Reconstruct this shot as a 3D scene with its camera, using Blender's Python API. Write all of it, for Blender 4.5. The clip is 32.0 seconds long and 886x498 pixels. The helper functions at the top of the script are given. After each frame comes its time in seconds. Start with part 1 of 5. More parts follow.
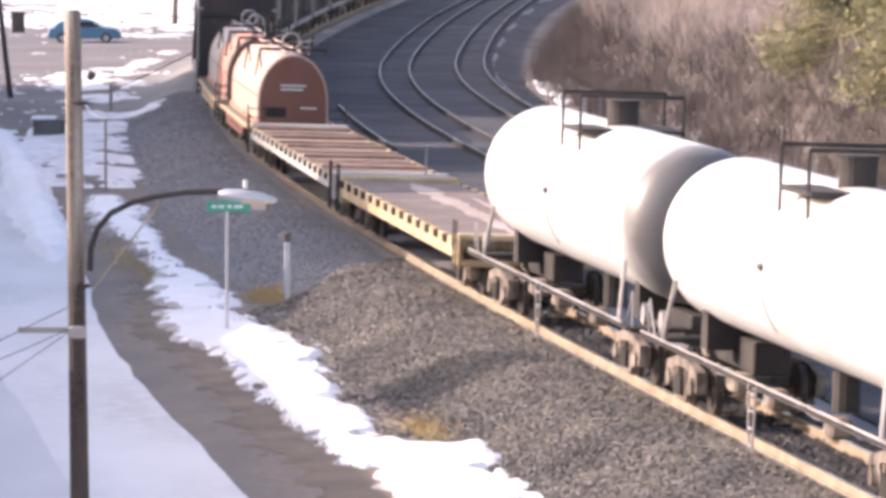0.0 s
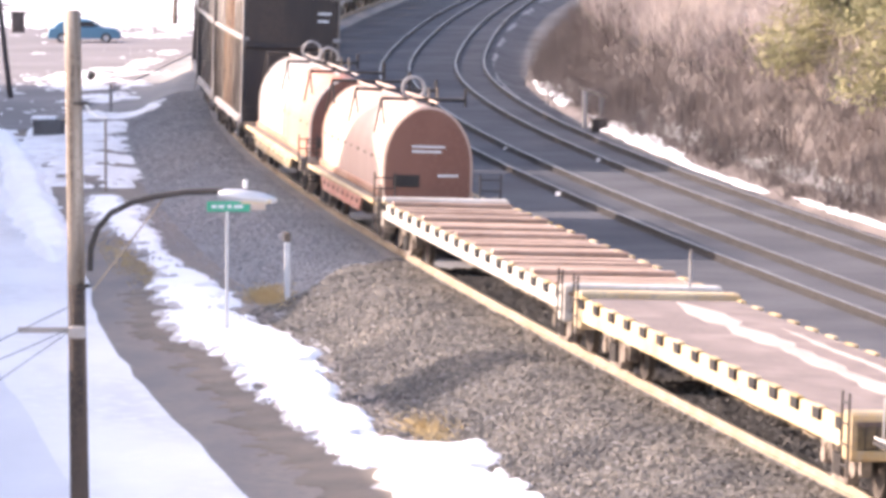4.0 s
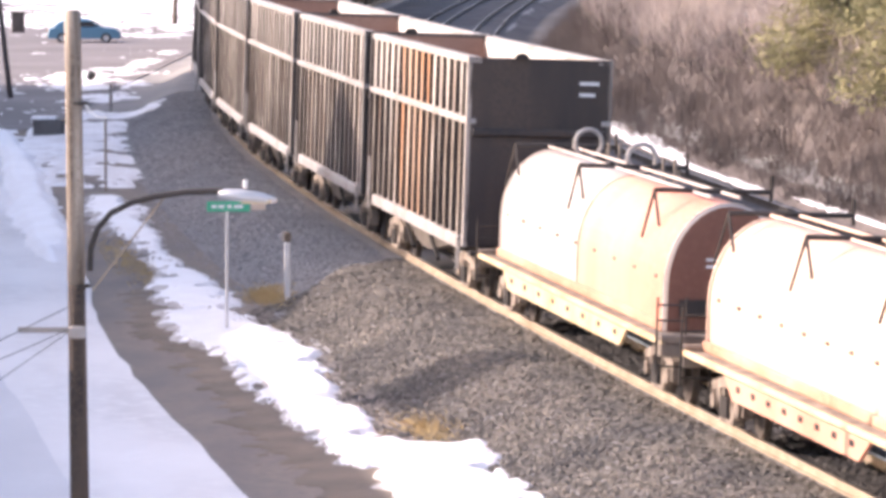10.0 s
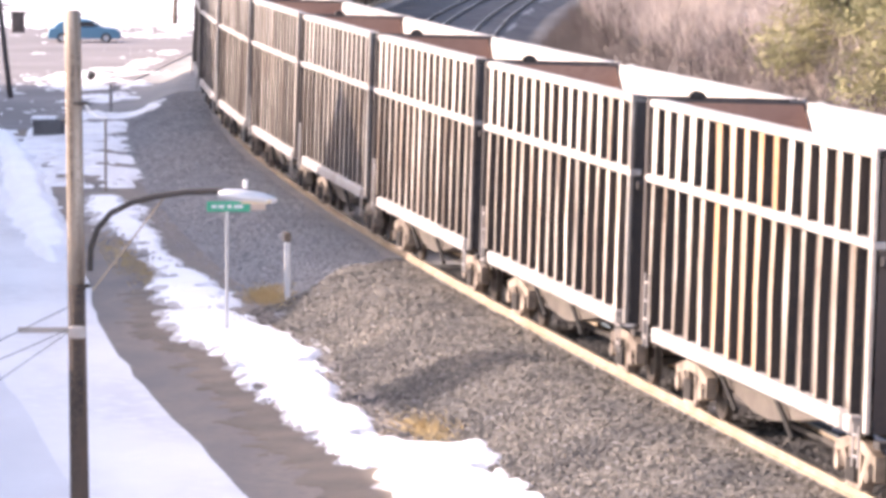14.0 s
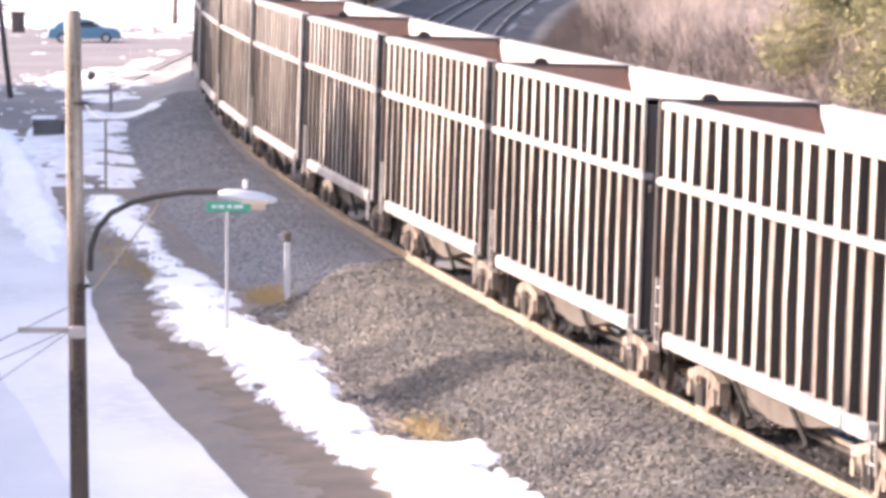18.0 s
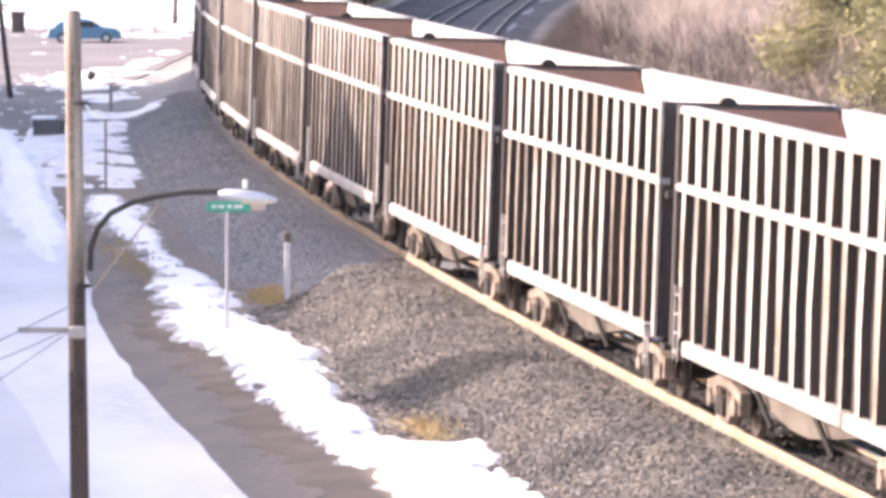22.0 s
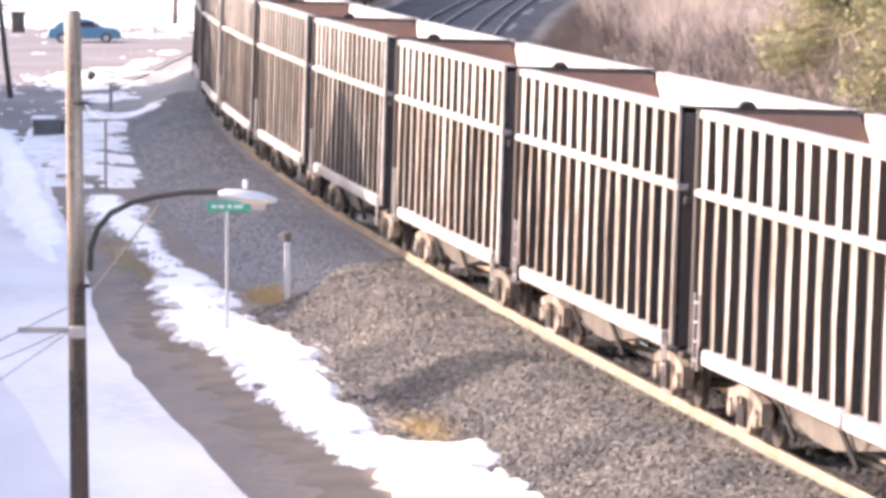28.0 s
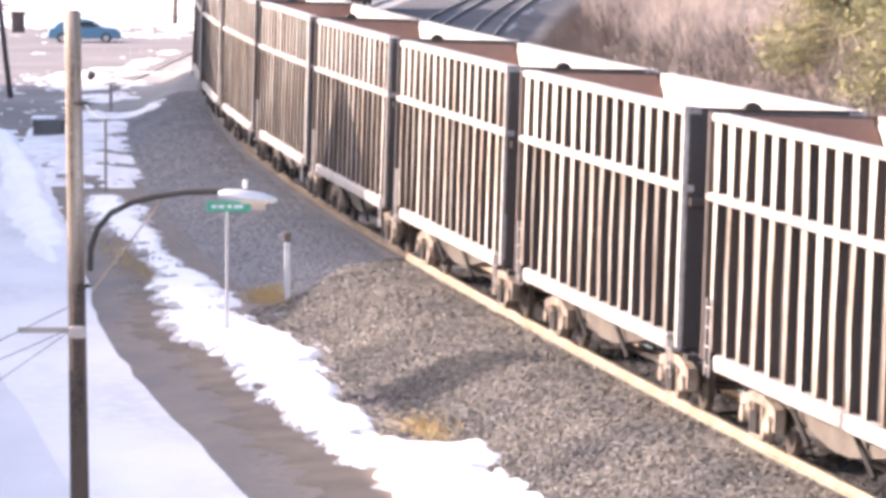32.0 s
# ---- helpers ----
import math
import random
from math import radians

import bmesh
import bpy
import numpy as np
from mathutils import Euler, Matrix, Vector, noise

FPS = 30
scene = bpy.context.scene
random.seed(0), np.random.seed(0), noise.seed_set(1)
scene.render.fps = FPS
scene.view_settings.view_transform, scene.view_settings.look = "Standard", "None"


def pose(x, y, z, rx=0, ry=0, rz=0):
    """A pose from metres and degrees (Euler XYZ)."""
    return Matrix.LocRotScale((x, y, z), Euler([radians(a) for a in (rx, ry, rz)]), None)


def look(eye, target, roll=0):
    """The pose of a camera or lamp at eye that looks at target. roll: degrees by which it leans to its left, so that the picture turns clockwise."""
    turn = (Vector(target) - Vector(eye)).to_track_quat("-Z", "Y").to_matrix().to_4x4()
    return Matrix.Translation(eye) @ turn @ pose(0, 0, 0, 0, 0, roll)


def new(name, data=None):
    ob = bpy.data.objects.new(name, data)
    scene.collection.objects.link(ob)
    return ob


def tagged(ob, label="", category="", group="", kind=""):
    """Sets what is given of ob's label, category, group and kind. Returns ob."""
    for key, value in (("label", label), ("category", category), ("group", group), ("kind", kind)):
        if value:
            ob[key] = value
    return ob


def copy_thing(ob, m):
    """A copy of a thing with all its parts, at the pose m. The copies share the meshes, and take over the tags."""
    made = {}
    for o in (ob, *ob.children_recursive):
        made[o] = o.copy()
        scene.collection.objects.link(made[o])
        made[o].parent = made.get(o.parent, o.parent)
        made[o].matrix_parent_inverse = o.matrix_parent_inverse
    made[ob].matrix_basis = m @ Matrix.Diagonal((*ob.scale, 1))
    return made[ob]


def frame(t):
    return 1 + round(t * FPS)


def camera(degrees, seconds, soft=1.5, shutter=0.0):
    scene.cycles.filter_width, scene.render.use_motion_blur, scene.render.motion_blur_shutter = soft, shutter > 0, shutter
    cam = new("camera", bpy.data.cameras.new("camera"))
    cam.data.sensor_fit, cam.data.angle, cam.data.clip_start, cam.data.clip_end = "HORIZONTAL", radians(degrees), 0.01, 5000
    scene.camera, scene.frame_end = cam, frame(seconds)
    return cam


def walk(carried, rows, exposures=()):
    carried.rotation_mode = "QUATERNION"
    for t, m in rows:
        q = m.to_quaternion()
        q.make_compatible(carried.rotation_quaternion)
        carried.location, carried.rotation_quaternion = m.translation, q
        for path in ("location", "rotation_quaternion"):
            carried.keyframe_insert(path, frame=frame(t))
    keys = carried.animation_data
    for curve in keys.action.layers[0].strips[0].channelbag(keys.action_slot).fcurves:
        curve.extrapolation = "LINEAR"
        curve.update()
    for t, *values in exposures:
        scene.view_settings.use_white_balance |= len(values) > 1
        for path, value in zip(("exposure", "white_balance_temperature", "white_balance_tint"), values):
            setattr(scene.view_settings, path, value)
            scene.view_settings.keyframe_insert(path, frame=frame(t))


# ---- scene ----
# A freight train rounds a long curve past a snowy verge and a road, seen through a long lens from a mast.
FOV = math.degrees(2 * math.atan(784 / 8377.998))
EYE_H = 9.055128
PITCH = math.degrees(0.07878571)
cam = camera(FOV, 32.0, soft=3.8)
STILL = pose(0, 0, EYE_H, 90 - PITCH, 0, 0)
walk(cam, [(0.0, STILL), (32.0, STILL)], exposures=[(0.0, 1.49, 7200, 25), (1.0, 1.64, 7200, 25), (2.0, 1.90, 7200, 25), (3.0, 2.04, 7200, 25), (6.0, 2.04, 7200, 25), (7.0, 2.04, 7200, 25), (9.0, 1.64, 7200, 25), (11.0, 1.78, 7200, 25), (12.0, 1.90, 7200, 25), (13.0, 2.05, 7200, 25), (14.0, 2.05, 7200, 25), (17.0, 2.07, 7200, 25), (32.0, 2.07, 7200, 25)])

# ---- light ----
SUN_AZ, SUN_EL = 76.0, 25.0          # degrees to the left of the camera's heading, and above the horizon
world = bpy.data.worlds.new("sky")
scene.world = world
world.use_nodes = True
wn = world.node_tree.nodes
sky = wn.new("ShaderNodeTexSky")
sky.sky_type = "NISHITA"
sky.sun_disc = False
sky.sun_elevation = radians(SUN_EL)
sky.sun_rotation = radians(-SUN_AZ)
sky.dust_density = 2.5
wn["Background"].inputs["Strength"].default_value = 0.15
world.node_tree.links.new(sky.outputs[0], wn["Background"].inputs["Color"])
sun = new("sun", bpy.data.lights.new("sun", "SUN"))
sun.data.energy = 2.5
sun.data.angle = radians(0.6)
sun.data.color = (1.0, 0.94, 0.87)
to_sun = Vector((-math.sin(radians(SUN_AZ)) * math.cos(radians(SUN_EL)),
                 math.cos(radians(SUN_AZ)) * math.cos(radians(SUN_EL)), math.sin(radians(SUN_EL))))
sun.matrix_world = look(to_sun * 200, (0, 0, 0))


# ---- materials ----
def surface(name, c1, c2, scale=3.0, rough=0.8, metal=0.0, bump=0.3, fine=40.0, c3=None, stain=0.5, streak=None, spread=0.12, depth=0.02, tone=0.0, each=0.0, sheen=0.5):
    """A mottled surface: two colours by a broad noise, a third by a fine one, with relief. streak: noise stretched along z (rust runs)."""
    m = bpy.data.materials.new(name)
    m.use_nodes = True
    n, l = m.node_tree.nodes, m.node_tree.links
    b = n["Principled BSDF"]
    co = n.new("ShaderNodeTexCoord")
    src = co.outputs["Object"]
    if streak:
        mp = n.new("ShaderNodeMapping")
        mp.inputs["Scale"].default_value = streak
        l.new(src, mp.inputs["Vector"])
        src_big = mp.outputs[0]
    else:
        src_big = src
    oi = n.new("ShaderNodeObjectInfo")
    big = n.new("ShaderNodeTexNoise")
    big.noise_dimensions = "4D"
    big.inputs["Scale"].default_value = scale
    big.inputs["Detail"].default_value = 5
    l.new(src_big, big.inputs["Vector"])
    wmul = n.new("ShaderNodeMath")
    wmul.operation = "MULTIPLY"
    wmul.inputs[1].default_value = 37.0
    l.new(oi.outputs["Random"], wmul.inputs[0])
    l.new(wmul.outputs[0], big.inputs["W"])
    ramp = n.new("ShaderNodeValToRGB")
    ramp.color_ramp.elements[0].position = stain - spread
    ramp.color_ramp.elements[1].position = stain + spread
    ramp.color_ramp.elements[0].color = (*c1, 1)
    ramp.color_ramp.elements[1].color = (*c2, 1)
    l.new(big.outputs[0], ramp.inputs[0])
    sm = n.new("ShaderNodeTexNoise")
    sm.inputs["Scale"].default_value = fine
    sm.inputs["Detail"].default_value = 4
    l.new(src, sm.inputs["Vector"])
    mix = n.new("ShaderNodeMix")
    mix.data_type = "RGBA"
    mr = n.new("ShaderNodeMapRange")
    mr.inputs[1].default_value, mr.inputs[2].default_value = 0.45, 0.7
    l.new(sm.outputs[0], mr.inputs[0])
    l.new(mr.outputs[0], mix.inputs[0])
    l.new(ramp.outputs[0], mix.inputs[6])
    mix.inputs[7].default_value = (*(c3 or tuple(0.5 * (a + d) for a, d in zip(c1, c2))), 1)
    out = mix.outputs[2]
    if tone:
        hs = n.new("ShaderNodeHueSaturation")
        mv = n.new("ShaderNodeMapRange")
        mv.inputs[3].default_value, mv.inputs[4].default_value = 1 - tone, 1 + tone
        l.new(oi.outputs["Random"], mv.inputs[0])
        l.new(mv.outputs[0], hs.inputs["Value"])
        l.new(out, hs.inputs["Color"])
        out = hs.outputs[0]
    if each:                                          # every loose piece has its own lightness
        geo = n.new("ShaderNodeNewGeometry")
        hv = n.new("ShaderNodeHueSaturation")
        mv = n.new("ShaderNodeMapRange")
        mv.inputs[3].default_value, mv.inputs[4].default_value = 1 - each, 1 + each
        l.new(geo.outputs["Random Per Island"], mv.inputs[0])
        l.new(mv.outputs[0], hv.inputs["Value"])
        l.new(out, hv.inputs["Color"])
        out = hv.outputs[0]
    l.new(out, b.inputs["Base Color"])
    b.inputs["Roughness"].default_value = rough
    b.inputs["Metallic"].default_value = metal
    b.inputs["Specular IOR Level"].default_value = sheen
    bp = n.new("ShaderNodeBump")
    bp.inputs["Strength"].default_value = bump
    bp.inputs["Distance"].default_value = depth
    l.new(sm.outputs[0], bp.inputs["Height"])
    l.new(bp.outputs[0], b.inputs["Normal"])
    return m


GRAVEL = surface("gravel", (0.2, 0.197, 0.203), (0.27, 0.263, 0.265), 0.35, 0.95, bump=0.6, fine=14.0, c3=(0.23, 0.225, 0.23), depth=0.03)
DARK_STONE = surface("dark_stone", (0.05, 0.048, 0.05), (0.09, 0.082, 0.078), 0.5, 0.9, bump=0.3, fine=13.0)
SIDING = surface("painted_siding", (0.5, 0.47, 0.42), (0.56, 0.53, 0.48), 0.6, 0.8, bump=0.1, fine=8.0)
ROOFING = surface("grey_shingles", (0.12, 0.115, 0.115), (0.18, 0.17, 0.165), 1.5, 0.9, bump=0.4, fine=12.0)
# Paler copy of the ballast stone, toned for the part lying in shade.
SHADE_STONE = surface("pale_shade_stone", (0.24, 0.236, 0.242), (0.36, 0.348, 0.345), 0.5, 0.9, bump=0.3, fine=13.0, c3=(0.29, 0.283, 0.287), spread=0.2, each=0.25)
STONE = surface("ballast_stone", (0.095, 0.092, 0.092), (0.25, 0.224, 0.19), 0.3, 0.9, bump=0.3, fine=11.0, c3=(0.16, 0.147, 0.135), spread=0.2, each=0.4, sheen=0.3)
SNOW = surface("snow", (0.86, 0.87, 0.9), (0.8, 0.8, 0.82), 0.8, 0.6, bump=0.5, fine=6.0, c3=(0.84, 0.85, 0.88), depth=0.05)
DIRTY_SNOW = surface("dirty_snow", (0.55, 0.53, 0.52), (0.24, 0.22, 0.21), 1.3, 0.8, bump=0.5, fine=7.0, c3=(0.4, 0.38, 0.37), depth=0.05, streak=(0.5, 1.6, 1))
OLD_SNOW = surface("old_snow", (0.84, 0.85, 0.88), (0.56, 0.55, 0.55), 0.9, 0.7, bump=0.5, fine=5.0, c3=(0.7, 0.7, 0.72), stain=0.56, depth=0.05)
LOT = surface("wet_brown_asphalt", (0.115, 0.105, 0.112), (0.18, 0.165, 0.175), 0.18, 0.8, bump=0.2, fine=4.0, c3=(0.14, 0.128, 0.135))
WEED = surface("dark_weeds", (0.08, 0.068, 0.066), (0.13, 0.105, 0.098), 0.2, 0.9, bump=0.2, fine=10.0)
BED = surface("bluish_track_gravel", (0.07, 0.071, 0.08), (0.115, 0.115, 0.124), 0.3, 0.95, bump=0.7, fine=12.0, c3=(0.092, 0.092, 0.101), depth=0.04, sheen=0.12)
DARKWOOD = surface("dark_wood", (0.06, 0.05, 0.05), (0.1, 0.085, 0.08), 1.5, 0.9, bump=0.4, fine=20.0)
LENS = surface("yellowed_lens", (0.5, 0.42, 0.28), (0.6, 0.5, 0.35), 2.0, 0.3, bump=0.02, fine=20.0)
TAN = surface("faded_tan_sign", (0.55, 0.42, 0.32), (0.62, 0.5, 0.4), 2.0, 0.6, bump=0.02, fine=20.0)
WHEELM = surface("rolled_steel_wheel", (0.045, 0.038, 0.034), (0.1, 0.08, 0.065), 2.0, 0.6, 0.3, 0.2, 12.0)
POSTRUST = surface("rust_streaked_post", (0.36, 0.165, 0.07), (0.36, 0.29, 0.23), 1.0, 0.75, 0.0, 0.2, 14.0, streak=(1, 1, 0.3), tone=0.25)
DIRT = surface("dirt", (0.17, 0.152, 0.147), (0.24, 0.2, 0.17), 0.6, 0.95, bump=0.6, fine=6.0, c3=(0.18, 0.16, 0.147), depth=0.04, streak=(1.0, 0.4, 1.0))
# For the belly braces, and for blocks that imitate shaded openings.
BLACK = surface("near_black", (0.008, 0.008, 0.008), (0.014, 0.012, 0.012), 2.0, 0.9, 0.0, 0.1, 10.0)
POSTLOW = surface("grimy_lower_post", (0.42, 0.38, 0.34), (0.11, 0.073, 0.052), 1.3, 0.75, 0.05, 0.2, 10.0, streak=(1, 1, 0.35), c3=(0.24, 0.195, 0.155), stain=0.52, tone=0.45)
SOOT = surface("light_soot", (0.36, 0.35, 0.34), (0.24, 0.23, 0.225), 0.9, 0.7, 0.0, 0.1, 9.0, streak=(1, 1, 0.3))
ROAD = surface("salted_asphalt", (0.5, 0.495, 0.5), (0.82, 0.81, 0.815), 0.22, 0.75, bump=0.15, fine=3.0, c3=(0.74, 0.735, 0.737), spread=0.2, streak=(1.0, 0.4, 1.0))
LANE = surface("worn_asphalt", (0.5, 0.5, 0.52), (0.66, 0.66, 0.68), 0.4, 0.7, bump=0.15, fine=7.0, c3=(0.58, 0.58, 0.6), spread=0.2, streak=(1.0, 0.3, 1.0))
MUD = surface("brown_mud", (0.14, 0.113, 0.093), (0.23, 0.185, 0.145), 0.7, 0.95, bump=0.6, fine=7.0, c3=(0.19, 0.155, 0.115), depth=0.04)
GRASS = surface("dry_grass", (0.42, 0.3, 0.14), (0.55, 0.42, 0.23), 2.0, 0.9, bump=0.4, fine=30.0)
RUSTRAIL = surface("rusty_rail", (0.28, 0.215, 0.15), (0.4, 0.32, 0.235), 2.0, 0.7, 0.1, 0.2, 25.0)
DULLHEAD = surface("dull_worn_rail_head", (0.2, 0.195, 0.195), (0.28, 0.27, 0.265), 1.0, 0.5, 0.4, 0.05, 40.0)
SHINE = surface("polished_rail_head", (0.55, 0.53, 0.5), (0.7, 0.68, 0.65), 1.0, 0.3, 0.9, 0.05, 40.0)
TIE = surface("tarred_tie", (0.08, 0.07, 0.06), (0.15, 0.13, 0.11), 1.5, 0.9, bump=0.5, fine=15.0)
HILLSOIL = surface("leaf_litter", (0.085, 0.07, 0.066), (0.17, 0.14, 0.128), 0.3, 0.95, bump=0.5, fine=5.0, c3=(0.12, 0.1, 0.093), depth=0.08)
TWIG = surface("bare_twigs", (0.34, 0.285, 0.26), (0.5, 0.43, 0.385), 0.12, 0.9, bump=0.1, fine=10.0)
NEEDLE = surface("evergreen_needles", (0.19, 0.19, 0.095), (0.42, 0.385, 0.205), 0.35, 0.85, bump=0.1, fine=3.0, c3=(0.3, 0.28, 0.145), spread=0.2)
BARK = surface("bark", (0.12, 0.09, 0.07), (0.2, 0.16, 0.13), 2.0, 0.95, bump=0.7, fine=25.0)
POLEWOOD = surface("weathered_pole", (0.4, 0.345, 0.29), (0.07, 0.052, 0.04), 1.2, 0.9, bump=0.5, fine=20.0, c3=(0.22, 0.18, 0.145), streak=(4, 4, 0.25), stain=0.52)
DARK_POLE = surface("dark_brown_pole", (0.13, 0.09, 0.065), (0.03, 0.024, 0.022), 1.2, 0.9, bump=0.5, fine=20.0, streak=(4, 4, 0.4), stain=0.46)
COALBODY = surface("grimy_steel_and_post_shade", (0.032, 0.03, 0.032), (0.078, 0.058, 0.048), 0.8, 0.75, 0.1, 0.2, 12.0, streak=(1.2, 1.2, 0.18), tone=0.2)
POST = surface("worn_grey_post", (0.46, 0.425, 0.39), (0.18, 0.13, 0.1), 1.0, 0.7, 0.05, 0.2, 14.0, streak=(1, 1, 0.3), c3=(0.31, 0.27, 0.235), stain=0.57, tone=0.3)
CHORD = surface("pale_worn_steel", (0.36, 0.345, 0.335), (0.24, 0.2, 0.175), 0.9, 0.65, 0.1, 0.15, 10.0, stain=0.55)
PALEIN = surface("pale_dusty_lining", (0.55, 0.52, 0.5), (0.42, 0.38, 0.36), 0.6, 0.8, 0.0, 0.1, 8.0, streak=(1, 1, 0.4), stain=0.6)
RUSTIN = surface("rusty_inside", (0.12, 0.058, 0.04), (0.18, 0.1, 0.07), 0.6, 0.85, 0.0, 0.2, 8.0, streak=(1, 1, 0.4))
TRUCKM = surface("dusty_rust_iron", (0.13, 0.1, 0.08), (0.33, 0.275, 0.225), 2.5, 0.85, 0.1, 0.4, 9.0, tone=0.2)
DARK = surface("dark_iron", (0.03, 0.028, 0.027), (0.06, 0.05, 0.045), 1.5, 0.8, 0.2, 0.3, 15.0)
WHITEP = surface("white_tank_paint", (0.66, 0.65, 0.63), (0.55, 0.52, 0.48), 0.5, 0.45, 0.0, 0.08, 8.0, streak=(1, 1, 0.25), stain=0.6)
GRIME = surface("tank_grime", (0.06, 0.058, 0.06), (0.1, 0.094, 0.09), 0.7, 0.7, 0.0, 0.1, 9.0, streak=(1, 1, 0.3))
REDP = surface("faded_red_paint", (0.19, 0.078, 0.052), (0.245, 0.112, 0.078), 0.5, 0.6, 0.0, 0.04, 9.0, streak=(1, 1, 0.3))
PINKP = surface("faded_pink_red_paint", (0.5, 0.2, 0.13), (0.58, 0.31, 0.22), 0.5, 0.6, 0.0, 0.12, 9.0, streak=(1, 1, 0.3))
ORANGEP = surface("faded_orange_paint", (0.5, 0.33, 0.25), (0.58, 0.43, 0.345), 0.5, 0.6, 0.0, 0.12, 9.0, streak=(1, 1, 0.3), spread=0.2, c3=(0.54, 0.38, 0.3))
RUSTWASH = surface("rust_washed_paint", (0.36, 0.17, 0.1), (0.5, 0.32, 0.22), 0.9, 0.7, 0.0, 0.1, 9.0, streak=(0.5, 1, 1))
SILVERP = surface("grey_patch_paint", (0.47, 0.435, 0.405), (0.42, 0.335, 0.29), 0.5, 0.5, 0.0, 0.1, 9.0)
DECK = surface("brown_deck_planks", (0.26, 0.165, 0.12), (0.42, 0.295, 0.225), 1.2, 0.85, 0.0, 0.3, 12.0, tone=0.2)
PLATE = surface("worn_deck_plate", (0.16, 0.12, 0.105), (0.25, 0.195, 0.17), 0.9, 0.85, 0.0, 0.1, 12.0, streak=(0.12, 1.2, 1), stain=0.57)
SCRAPE = surface("scraped_bare_plate", (0.5, 0.42, 0.37), (0.36, 0.28, 0.24), 0.9, 0.8, 0.0, 0.1, 12.0, streak=(0.3, 1.2, 1))
YELLOW = surface("ochre_side_paint", (0.46, 0.3, 0.1), (0.52, 0.42, 0.28), 0.8, 0.7, 0.0, 0.15, 10.0, tone=0.2)
GREYRAIL = surface("dull_rail", (0.035, 0.032, 0.031), (0.055, 0.05, 0.048), 2.0, 0.8, 0.0, 0.2, 25.0, sheen=0.15)
BUFF = surface("buff_side_paint", (0.56, 0.44, 0.27), (0.45, 0.29, 0.12), 0.8, 0.7, 0.0, 0.15, 10.0, c3=(0.42, 0.34, 0.24), stain=0.55)
PALECREAM = surface("pale_cream_paint", (0.56, 0.53, 0.48), (0.4, 0.33, 0.26), 0.8, 0.7, 0.0, 0.15, 10.0, stain=0.6)
BELLY = surface("dusty_brown_belly", (0.14, 0.12, 0.1), (0.08, 0.066, 0.056), 0.9, 0.85, 0.1, 0.2, 9.0)
GREENP = surface("green_sign_face", (0.02, 0.35, 0.2), (0.03, 0.42, 0.25), 2.0, 0.4, 0.0, 0.02, 20.0)
WHITE = surface("white_lettering", (0.75, 0.75, 0.75), (0.65, 0.65, 0.65), 3.0, 0.6, 0.0, 0.05, 20.0)
GALV = surface("galvanised_steel", (0.45, 0.46, 0.48), (0.55, 0.56, 0.58), 2.0, 0.5, 0.5, 0.05, 30.0)
BLUECAR = surface("blue_car_paint", (0.085, 0.22, 0.33), (0.1, 0.25, 0.36), 1.0, 0.35, 0.1, 0.02, 30.0)
GLASS = surface("dark_window_glass", (0.02, 0.025, 0.03), (0.03, 0.035, 0.04), 1.0, 0.1, 0.0, 0.0, 10.0)
TYRE = surface("tyre_rubber", (0.02, 0.02, 0.02), (0.03, 0.03, 0.03), 2.0, 0.9, 0.0, 0.1, 30.0)
CONCRETE = surface("stained_concrete", (0.09, 0.085, 0.085), (0.16, 0.15, 0.145), 0.8, 0.9, 0.0, 0.3, 12.0)


